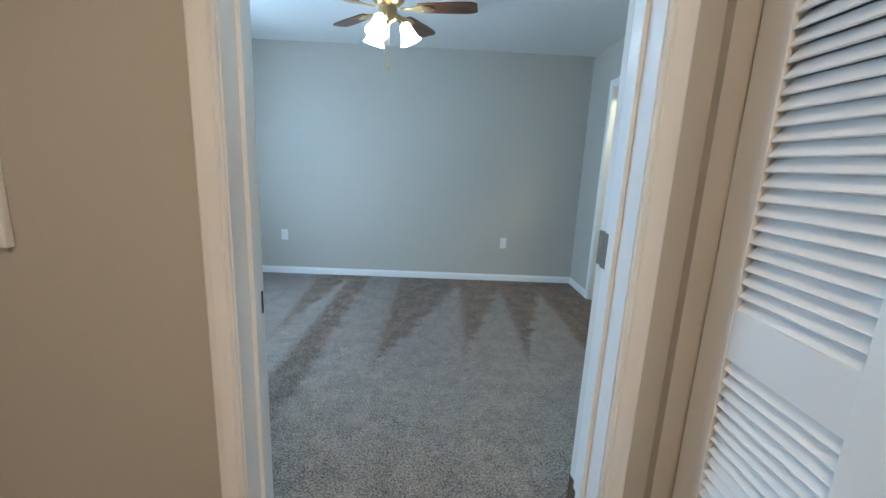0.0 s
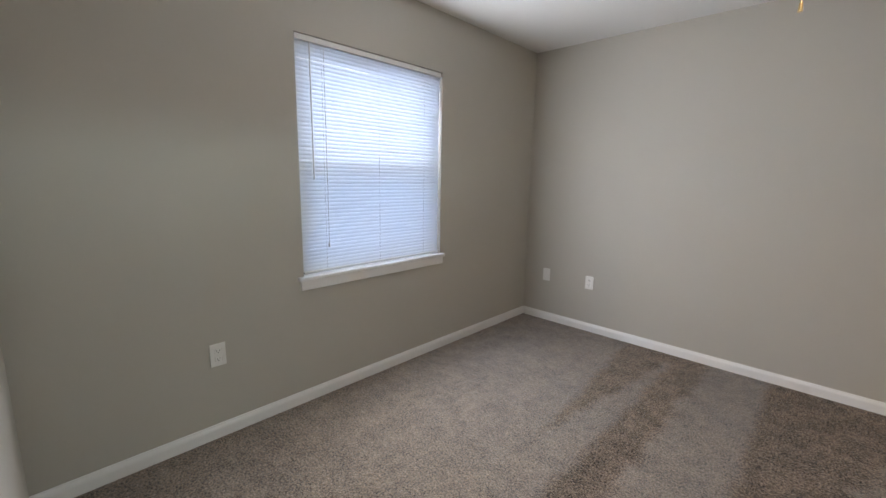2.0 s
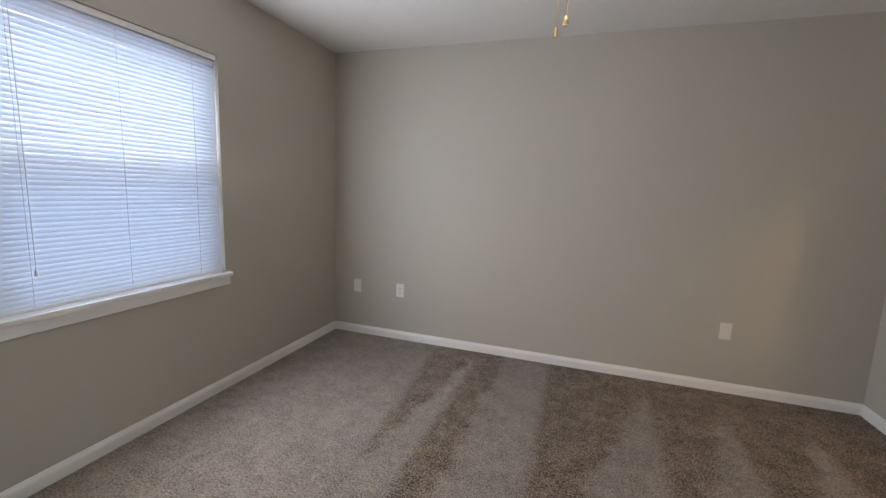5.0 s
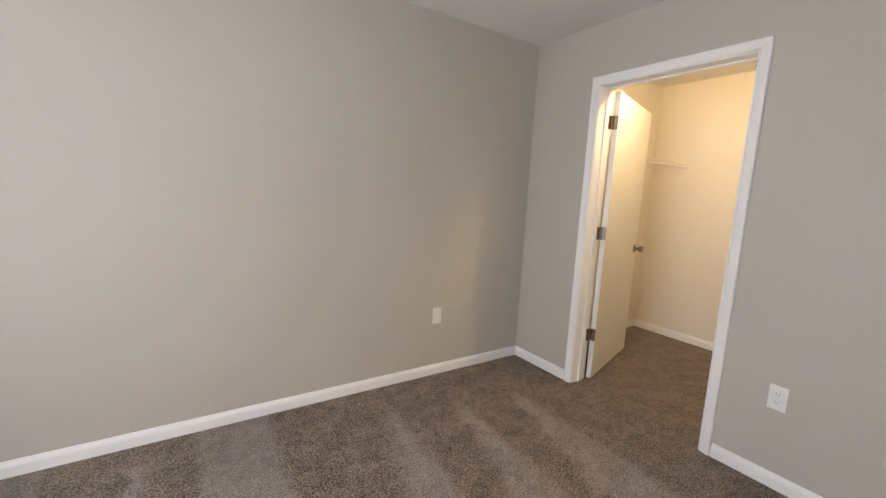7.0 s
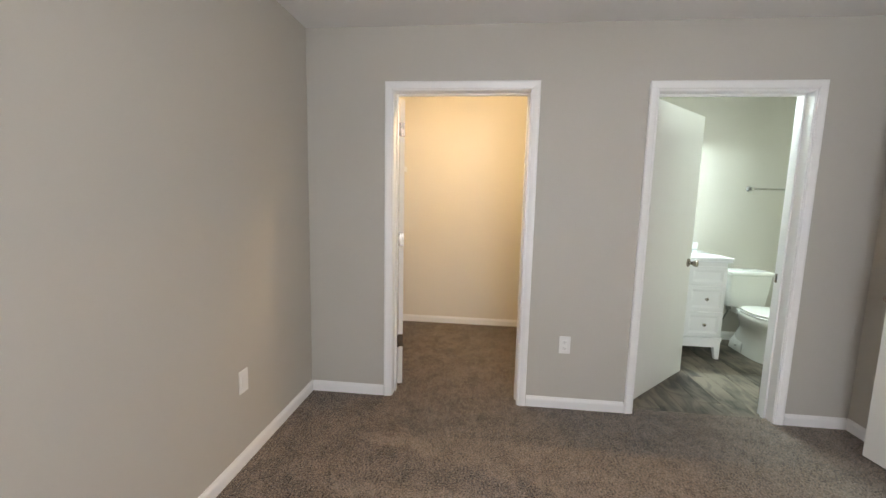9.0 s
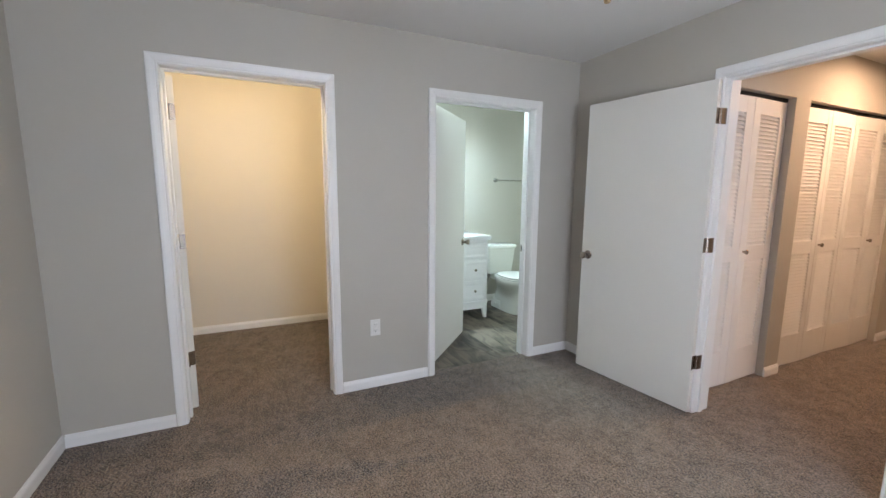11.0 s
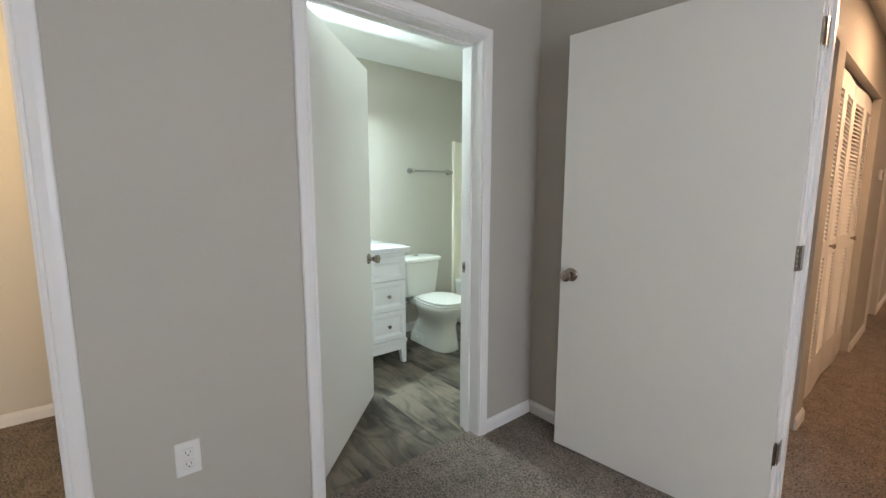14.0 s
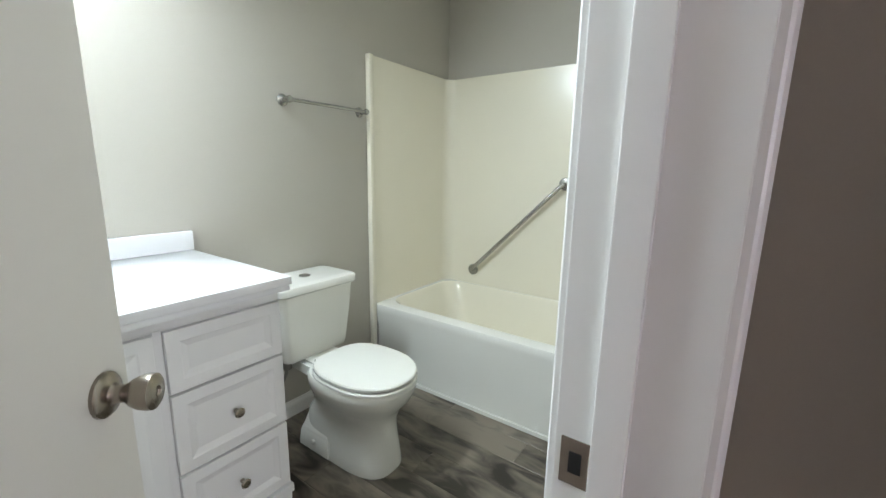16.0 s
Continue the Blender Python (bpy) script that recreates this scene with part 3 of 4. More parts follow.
def bifold(label, y_start, y_end, pairs, group):
    """Panels between two ends of a closet opening; each pair folds a little towards the hall."""
    root = thing("bifold_door", label, "closet door", group=group)
    x_track = HALL_E + 0.062
    span = (y_start - y_end) / pairs
    for k in range(pairs):
        a = y_start - k * span - 0.006
        b = y_start - (k + 1) * span + 0.006
        mid = (a + b) / 2
        out = 0.015
        for (p, q, kn) in (((x_track, a), (x_track - out, mid + 0.002), None), ((x_track - out, mid - 0.002), (x_track, b), 0.045)):
            d = Vector((q[0] - p[0], q[1] - p[1]))
            bifold_panel(root, d.length, pose(p[0], p[1], 0, 0, 0, math.degrees(math.atan2(d.y, d.x))), kn, 0.08 if pairs == 1 else 0.056)
    bm = bmesh.new()
    box(bm, x_track - 0.014, x_track + 0.014, y_end + 0.004, y_start - 0.004, 2.052, 2.074)
    part("track", bm, DARK, root, "dark metal head track")
    return root


bifold("white louvred bifold closet door beside the bedroom doorway", OP1[1], OP1[0], 1, "hallway bifold doors")
bifold("pair of white louvred bifold closet doors, slightly folded", OP2[1], OP2[0], 2, "hallway bifold doors")


# ---------------------------------------------------------------- window and blind
def window():
    y0, y1, z0, z1 = WIN
    root = thing("window_1", "white vinyl double-hung window behind a closed mini blind", "window", kind="structure")
    xo, xi = WEST - 0.15, WEST - 0.075
    f = 0.035

    def ring(nm, x0, x1, ya, yb, za, zb, w):
        bm = bmesh.new()
        box(bm, x0, x1, ya, ya + w, za, zb, 0.002)
        box(bm, x0, x1, yb - w, yb, za, zb, 0.002)
        box(bm, x0, x1, ya + w, yb - w, za, za + w, 0.002)
        box(bm, x0, x1, ya + w, yb - w, zb - w, zb, 0.002)
        return part(nm, bm, VINYL_FRAME, root)

    ring("window_frame", xo, xi, y0, y1, z0, z1, f)
    mid = (z0 + z1) / 2
    for x0, x1, za, zb in ((xo + 0.005, xo + 0.03, mid - 0.02, z1 - f), (xo + 0.036, xo + 0.061, z0 + f, mid + 0.02)):
        sash = ring("sash", x0, x1, y0 + f, y1 - f, za, zb, 0.035)
        bm = bmesh.new()
        box(bm, (x0 + x1) / 2 - 0.002, (x0 + x1) / 2 + 0.002, y0 + f + 0.03, y1 - f - 0.03, za + 0.03, zb - 0.03)
        pane = part("pane", bm, GLASS, sash, "clear window pane")
        pane.visible_shadow = False
    screen = ring("screen_frame", xo - 0.014, xo - 0.003, y0 + 0.012, y1 - 0.012, z0 + 0.012, mid + 0.015, 0.018)
    bm = bmesh.new()
    box(bm, xo - 0.009, xo - 0.008, y0 + 0.028, y1 - 0.028, z0 + 0.028, mid)
    part("screen_mesh", bm, SCREEN, screen, "grey insect mesh over the lower sash").visible_shadow = False
    bm = bmesh.new()
    box(bm, xi, WEST + 0.028, y0 - 0.035, y1 + 0.035, z0 - 0.022, z0 + 0.004, 0.006)
    part("window_sill", bm, TRIM, root, "white painted stool with rounded nose")
    bm = bmesh.new()
    box(bm, WEST + 0.001, WEST + 0.016, y0 - 0.022, y1 + 0.022, z0 - 0.075, z0 - 0.022, 0.004)
    part("apron", bm, TRIM, root, "white painted apron board")
    # blind
    blind = thing("window_blind", "white mini blind with closed slats, lowered to the sill", "window blind")
    xb = WEST - 0.022
    bm = bmesh.new()
    box(bm, xb - 0.02, xb + 0.016, y0 + 0.006, y1 - 0.006, z1 - 0.032, z1 - 0.002, 0.003)
    part("head_rail", bm, PLASTIC, blind)
    bm = bmesh.new()
    box(bm, xb - 0.013, xb + 0.013, y0 + 0.01, y1 - 0.01, z0 + 0.010, z0 + 0.026, 0.004)
    part("bottom_rail", bm, PLASTIC, blind)
    w = 0.0136
    bm = bmesh.new()
    ln = (y1 - y0) - 0.02
    rows = []
    for k in range(5):
        a = -w + 2 * w * k / 4
        rows.append((a, 0.0022 * (1 - (a / w) ** 2)))
    top = [[bm.verts.new((a, s * ln / 2, c)) for a, c in rows] for s in (-1, 1)]
    bot = [[bm.verts.new((a, s * ln / 2, c - 0.0006)) for a, c in rows] for s in (-1, 1)]
    for k in range(4):
        bm.faces.new((top[0][k], top[0][k + 1], top[1][k + 1], top[1][k]))
        bm.faces.new((bot[0][k], bot[1][k], bot[1][k + 1], bot[0][k + 1]))
    for t, b in zip(top, bot):
        for k in range(4):
            bm.faces.new((t[k], t[k + 1], b[k + 1], b[k]))
    for k in (0, 4):
        bm.faces.new((top[0][k], top[1][k], bot[1][k], bot[0][k]))
    me = mesh_of("slat", bm, SLAT, smooth=True)
    zz0, zz1, n = z0 + 0.036, z1 - 0.040, 57
    rng = random.Random(4)
    for i in range(n):
        share("slat", me, blind, pose(xb, (y0 + y1) / 2, zz0 + (zz1 - zz0) * i / (n - 1), 0, 65 + rng.uniform(-2, 2), rng.uniform(-0.08, 0.08)))
    for yy in (y0 + 0.16, (y0 + y1) / 2, y1 - 0.16):
        bm = bmesh.new()
        tube(bm, [(xb + 0.009, yy, z0 + 0.02), (xb + 0.009, yy, z1 - 0.03)], 0.0007, 5)
        part("ladder_cord", bm, PLASTIC, blind)
    bm = bmesh.new()
    tube(bm, [(xb + 0.020, y0 + 0.085, z1 - 0.03), (xb + 0.022, y0 + 0.087, z1 - 0.75)], 0.0035, 8)
    part("tilt_wand", bm, WIRE, blind, "clear plastic tilt wand")
    bm = bmesh.new()
    tube(bm, [(xb + 0.018, y0 + 0.17, z1 - 0.03), (xb + 0.018, y0 + 0.172, z1 - 1.12)], 0.0012, 6)
    spin_profile(bm, [(0.002, 0.03), (0.006, 0.02), (0.007, 0.0)], pose(xb + 0.018, y0 + 0.172, z1 - 1.14), 10)
    part("pull_cord", bm, WIRE, blind, "white pull cord with tassel")


window()
bm = bmesh.new()
box(bm, -5.02, -5.0, -3.0, 9.6, -1.5, 10.5)
tagged(part("backdrop", bm, OUTSIDE), "hazy bright daylight outside the window", "backdrop", kind="structure")


# ---------------------------------------------------------------- ceiling fan
def ceiling_fan(cx, cy):
    fan = thing("ceiling_fan", "ceiling fan with dark cherry blades, brass fittings and lit glass shades", "ceiling fan", pose(cx, cy, 0))
    bm = bmesh.new()
    spin_profile(bm, [(0.065, CEIL), (0.065, CEIL - 0.02), (0.05, CEIL - 0.045), (0.02, CEIL - 0.055), (0.016, CEIL - 0.06), (0.016, CEIL - 0.10)], n=28)
    part("canopy", bm, BRASS, fan, smooth=True)
    bm = bmesh.new()
    z = CEIL - 0.10
    spin_profile(bm, [(0.03, z), (0.075, z - 0.01), (0.10, z - 0.035), (0.105, z - 0.07), (0.10, z - 0.10), (0.07, z - 0.125), (0.045, z - 0.13)], n=32)
    part("motor_housing", bm, BRASS, fan, smooth=True)
    zb = 2.212
    bm = bmesh.new()
    out = []
    for k in range(13):
        a = k / 12
        out.append((0.19 + 0.36 * a, 0.052 + 0.013 * min(1, a * 1.4) - (0.02 * max(0, a - 0.9) / 0.1)))
    ring = [(x, -h) for x, h in out] + [(x, h) for x, h in reversed(out)]
    loft(bm, [[(x, y, -0.003) for x, y in ring], [(x, y, 0.003) for x, y in ring]])
    blade_me = mesh_of("blade", bm, BLADE)
    bm = bmesh.new()
    box(bm, 0.08, 0.15, -0.013, 0.013, -0.010, -0.003, 0.002)
    loft(bm, [[(0.14, -0.013, -0.010), (0.21, -0.040, -0.010), (0.27, -0.030, -0.010), (0.30, 0, -0.010), (0.27, 0.030, -0.010), (0.21, 0.040, -0.010), (0.14, 0.013, -0.010)],
              [(0.14, -0.013, -0.004), (0.21, -0.040, -0.004), (0.27, -0.030, -0.004), (0.30, 0, -0.004), (0.27, 0.030, -0.004), (0.21, 0.040, -0.004), (0.14, 0.013, -0.004)]])
    for x, y in ((0.22, 0.02), (0.22, -0.02), (0.265, 0)):
        spin_profile(bm, [(0.007, -0.010), (0.006, -0.013), (0.002, -0.014)], pose(x, y, 0), 10)
    iron_me = mesh_of("blade_iron", bm, BRASS)
    for k in range(5):
        m = pose(0, 0, zb, 0, 0, -9 + 72 * k) @ pose(0, 0, 0, -8, 0, 0)
        share("blade", blade_me, fan, m, "dark cherry wood-grain blade")
        share("blade_iron", iron_me, fan, m)
    bm = bmesh.new()
    spin_profile(bm, [(0.045, 2.226), (0.055, 2.215), (0.058, 2.165), (0.045, 2.135), (0.02, 2.122), (0.012, 2.108), (0.006, 2.10)], n=24)
    part("light_kit", bm, BRASS, fan, smooth=True)
    for k in range(3):
        m = pose(0, 0, 2.150, 0, 0, 12 + 120 * k)
        bm = bmesh.new()
        tube(bm, [(0.04, 0, 0), (0.075, 0, 0.006), (0.098, 0, -0.006), (0.105, 0, -0.02)], 0.008, 10)
        part("arm", bm, BRASS, fan, at=m, smooth=True)
        bm = bmesh.new()
        prof = [(0.024, 0.0), (0.034, -0.014), (0.040, -0.040), (0.047, -0.070), (0.060, -0.098), (0.070, -0.114), (0.067, -0.114), (0.056, -0.097), (0.043, -0.07), (0.034, -0.035), (0.020, -0.004)]
        spin_profile(bm, prof, pose(0.103, 0, -0.014, 0, -24, 0), 24)
        part("shade", bm, SHADE, fan, "lit frosted bell glass shade", at=m, smooth=True)
    for dx, dy, zend, bulb in ((-0.016, 0.012, 1.836, False), (0.016, -0.04, 1.85, True)):
        bm = bmesh.new()
        tube(bm, [(dx, dy, 2.13), (dx, dy, zend + 0.02)], 0.0014, 6)
        for i in range(50):
            spin_profile(bm, [(0.0008, 0), (0.0024, 0.002), (0.0008, 0.004)], pose(dx, dy, zend + 0.03 + i * 0.0052), 6)
        chain = part("pull_chain", bm, BRASS, fan)
        bm = bmesh.new()
        spin_profile(bm, [(0.003, 0.028), (0.005, 0.022), (0.009 if bulb else 0.006, 0.006), (0.007, 0.0)], pose(dx, dy, zend), 12)
        part("chain_pull", bm, BRASS, chain, smooth=True)


ceiling_fan(0.06, 3.35)


# ---------------------------------------------------------------- hallway fittings
def hall_light(x, y):
    root = thing("ceiling_light", "round flush ceiling light glowing warm white", "ceiling light", pose(x, y, 0), "hallway ceiling lights")
    bm = bmesh.new()
    spin_profile(bm, [(0.168, CEIL), (0.168, CEIL - 0.034), (0.162, CEIL - 0.040), (0.154, CEIL - 0.036)], n=40)
    part("base_ring", bm, PLASTIC, root, smooth=True)
    bm = bmesh.new()
    spin_profile(bm, [(0.154, CEIL - 0.030), (0.152, CEIL - 0.038), (0.12, CEIL - 0.043), (0.06, CEIL - 0.046), (0.01, CEIL - 0.047)], n=40)
    part("diffuser", bm, DIFFUSER, root, "glowing opal diffuser", smooth=True)


hall_light(0.38, -0.12)
hall_light(-0.25, -4.4)


# ---------------------------------------------------------------- plates on the walls
def wall_plate(name, label, category, at, face, group=""):
    """A cover plate; its own y points out of the wall. face: duplex, blank or switch."""
    root = thing(name, label, category, at, group)
    bm = bmesh.new()
    box(bm, -0.036, 0.036, 0.0, 0.006, -0.0585, 0.0585, 0.0025)
    part("cover_plate", bm, PLASTIC, root)
    if face == "duplex":
        for z in (-0.02, 0.02):
            bm = bmesh.new()
            box(bm, -0.0165, 0.0165, 0.005, 0.0085, z - 0.014, z + 0.014, 0.004)
            rec = part("receptacle", bm, PLASTIC, root)
            bm = bmesh.new()
            for x in (-0.0065, 0.0065):
                box(bm, x - 0.001, x + 0.001, 0.008, 0.0088, z - 0.002, z + 0.007)
            spin_profile(bm, [(0.0024, 0.0), (0.0024, 0.0006)], pose(0, 0.0084, z - 0.008, -90, 0, 0), 10)
            part("slots", bm, DARK, rec)
    elif face == "decor":
        bm = bmesh.new()
        box(bm, -0.0165, 0.0165, 0.005, 0.008, -0.033, 0.033, 0.002)
        part("insert", bm, PLASTIC, root)
    elif face == "switch":
        bm = bmesh.new()
        box(bm, -0.0165, 0.0165, 0.004, 0.009, -0.033, 0.033, 0.002, m=pose(0, 0.001, 0, 3, 0, 0))
        part("rocker", bm, PLASTIC, root)
    for z in (-0.048, 0.048) if face != "duplex" else (0.0,):
        bm = bmesh.new()
        spin_profile(bm, [(0.003, 0.0), (0.003, 0.0008), (0.0015, 0.0012)], pose(0, 0.006, z, -90, 0, 0), 8)
        part("screw", bm, PLASTIC, root)
    return root


TO_S, TO_W, TO_E, TO_N = 180, 90, -90, 0
OUT_Z = 0.45
wall_plate("outlet", "white blank cable plate on greige wall near the corner", "wall plate", pose(-1.676, NORTH, OUT_Z, 0, 0, TO_S), "blank", "wall plates")
wall_plate("outlet", "white duplex outlet low on greige wall", "outlet", pose(-1.257, NORTH, OUT_Z, 0, 0, TO_S), "duplex", "wall plates")
wall_plate("outlet", "white outlet with rectangular insert on greige wall", "outlet", pose(1.193, NORTH, OUT_Z, 0, 0, TO_S), "decor", "wall plates")
wall_plate("outlet", "white duplex outlet between the two doorways", "outlet", pose(EAST, 3.363, OUT_Z, 0, 0, TO_W), "duplex", "wall plates")
wall_plate("outlet", "white duplex outlet low on the window wall", "outlet", pose(WEST, 2.312, OUT_Z, 0, 0, TO_E), "duplex", "wall plates")
wall_plate("light_switch", "white rocker light switch beside the doorway", "light switch", pose(-0.385, SOUTH, 1.27, 0, 0, TO_N), "switch", "switches")


def wall_panel():
    root = thing("wall_panel", "plain white plastic panel on the hallway wall", "wall panel", pose(-0.555, HALL_N, 1.185, 0, 0, TO_S))
    bm = bmesh.new()
    box(bm, -0.07, 0.07, 0, 0.02, -0.105, 0.105, 0.006)
    part("housing", bm, PLASTIC, root)
    bm = bmesh.new()
    box(bm, -0.052, 0.052, 0.0195, 0.0225, -0.085, 0.085, 0.002)
    part("front_cover", bm, PLASTIC, root)


wall_panel()


def thermostat():
    root = thing("thermostat", "small white thermostat on the hallway wall", "thermostat", pose(HALL_E, -1.70, 1.50, 0, 0, TO_W))
    bm = bmesh.new()
    box(bm, -0.055, 0.055, 0, 0.022, -0.045, 0.045, 0.006)
    part("housing", bm, PLASTIC, root)
    bm = bmesh.new()
    box(bm, -0.045, -0.01, 0.0215, 0.0235, -0.022, 0.022, 0.001)
    part("display", bm, DARK, root, "dark display")


thermostat()


# ---------------------------------------------------------------- closet shelf
def wire_shelf():
    root = thing("wire_shelf", "white vinyl-coated wire shelf across the closet wall", "shelf")
    x0, x1, yb, yf, z = EAST + EAST_T + 0.02, FAR_E + 0.004, NORTH - 0.016, NORTH - 0.315, 1.705
    for y, zz in ((yb, z), (yf, z), (yf - 0.004, z - 0.03)):
        bm = bmesh.new()
        tube(bm, [(x0, y, zz), (x1, y, zz)], 0.0035, 8)
        part("rail", bm, WIRE, root)
    bm = bmesh.new()
    n = int((x1 - x0) / 0.0254)
    for i in range(n):
        x = x0 + 0.01 + i * 0.0254
        tube(bm, [(x, yb, z + 0.004), (x, yf - 0.003, z + 0.004), (x, yf - 0.007, z - 0.032)], 0.0016, 5)
    tagged(part("wires", bm, WIRE, root), kind="stuff")
    bm = bmesh.new()
    box(bm, x1 - 0.012, x1 + 0.004, yf - 0.018, yf + 0.03, z - 0.045, z + 0.012, 0.004)
    part("end_bracket", bm, WIRE, root)


wire_shelf()


# ---------------------------------------------------------------- bathroom
def vanity():
    xf, xb, yr, yl = 3.108, FAR_E - 0.004, 1.775, 2.56
    root = thing("vanity_cabinet", "white bathroom vanity cabinet with raised-panel drawers on short feet", "vanity")
    bm = bmesh.new()
    box(bm, xf + 0.018, xb, yr, yl, 0.12, 0.885, 0.002)
    part("body", bm, VANITY, root)
    bm = bmesh.new()
    box(bm, xf + 0.012, xf + 0.03, yr, yl, 0.85, 0.885, 0.002)
    box(bm, xf + 0.012, xf + 0.03, 2.095, 2.115, 0.2, 0.85, 0.001)
    part("face_frame", bm, VANITY, root)

    def front(nm, y0, y1, z0, z1, knob):
        """Shaker-like front: frame with a bevelled, slightly raised field."""
        bm = bmesh.new()
        box(bm, xf, xf + 0.018, y0, y1, z0, z1, 0.002)
        m = 0.032
        rings = []
        for inset, x in ((m, xf - 0.0002), (m + 0.004, xf + 0.002), (m + 0.020, xf + 0.007)):
            rings.append([(x, y0 + inset, z0 + inset), (x, y1 - inset, z0 + inset), (x, y1 - inset, z1 - inset), (x, y0 + inset, z1 - inset)])
        # cut the field out of the face before the sunk panel goes in
        front_face = [q for q in bm.faces if all(abs(v.co.x - xf) < 1e-5 for v in q.verts)]
        bmesh.ops.delete(bm, geom=front_face, context="FACES_ONLY")
        edge = [(xf, y0 + 0.002, z0 + 0.002), (xf, y1 - 0.002, z0 + 0.002), (xf, y1 - 0.002, z1 - 0.002), (xf, y0 + 0.002, z1 - 0.002)]
        vv = [[bm.verts.new(p) for p in r] for r in [edge] + rings]
        for a, b in zip(vv, vv[1:]):
            for i in range(4):
                bm.faces.new((a[i], a[(i + 1) % 4], b[(i + 1) % 4], b[i]))
        bm.faces.new(vv[-1])
        ob = part(nm, bm, VANITY, root)
        if knob:
            bm = bmesh.new()
            spin_profile(bm, [(0.007, 0), (0.006, 0.012), (0.013, 0.017), (0.015, 0.023), (0.011, 0.028), (0.004, 0.029)], pose(xf + 0.001, (y0 + y1) / 2, (z0 + z1) / 2, 0, -90, 0), 18)
            part("knob", bm, NICKEL, ob, "round nickel knob", smooth=True)

    front("false_drawer", yr + 0.004, 2.094, 0.676, 0.845, False)
    front("drawer", yr + 0.004, 2.094, 0.44, 0.668, True)
    front("drawer", yr + 0.004, 2.094, 0.207, 0.432, True)
    front("cabinet_door", 2.118, yl - 0.004, 0.207, 0.845, True)
    bm = bmesh.new()
    box(bm, xf - 0.006, xb, yr - 0.006, yl + 0.006, 0.168, 0.198, 0.004)
    part("base_moulding", bm, VANITY, root)
    bm = bmesh.new()
    box(bm, xf + 0.004, xf + 0.022, yr + 0.045, yl - 0.045, 0.11, 0.168, 0.002)
    part("apron", bm, VANITY, root)
    for y, s in ((yr, 1), (yl, -1)):
        for x, sx in ((xf + 0.002, 1), (xb - 0.001, -1)):
            bm = bmesh.new()
            rings = []
            for z, w in ((0.0, 0.034), (0.06, 0.042), (0.168, 0.056)):
                a, b = sorted((y, y + s * w))
                c, d = sorted((x, x + sx * w))
                rings.append([(c, a, z), (d, a, z), (d, b, z), (c, b, z)])
            loft(bm, rings)
            part("foot", bm, VANITY, root)
    top = thing("marble_countertop", "white cultured marble vanity top with integral backsplash", "countertop")
    bm = bmesh.new()
    box(bm, 3.062, FAR_E - 0.003, yr - 0.015, yl + 0.015, 0.904, 0.930, 0.005)
    box(bm, 3.068, FAR_E - 0.003, yr - 0.010, yl + 0.010, 0.886, 0.9035, 0.003)
    part("slab", bm, MARBLE, top, smooth=True)
    bm = bmesh.new()
    box(bm, FAR_E - 0.024, FAR_E - 0.002, yr - 0.015, yl + 0.015, 0.930, 1.005, 0.006)
    part("backsplash", bm, MARBLE, top, smooth=True)


vanity()


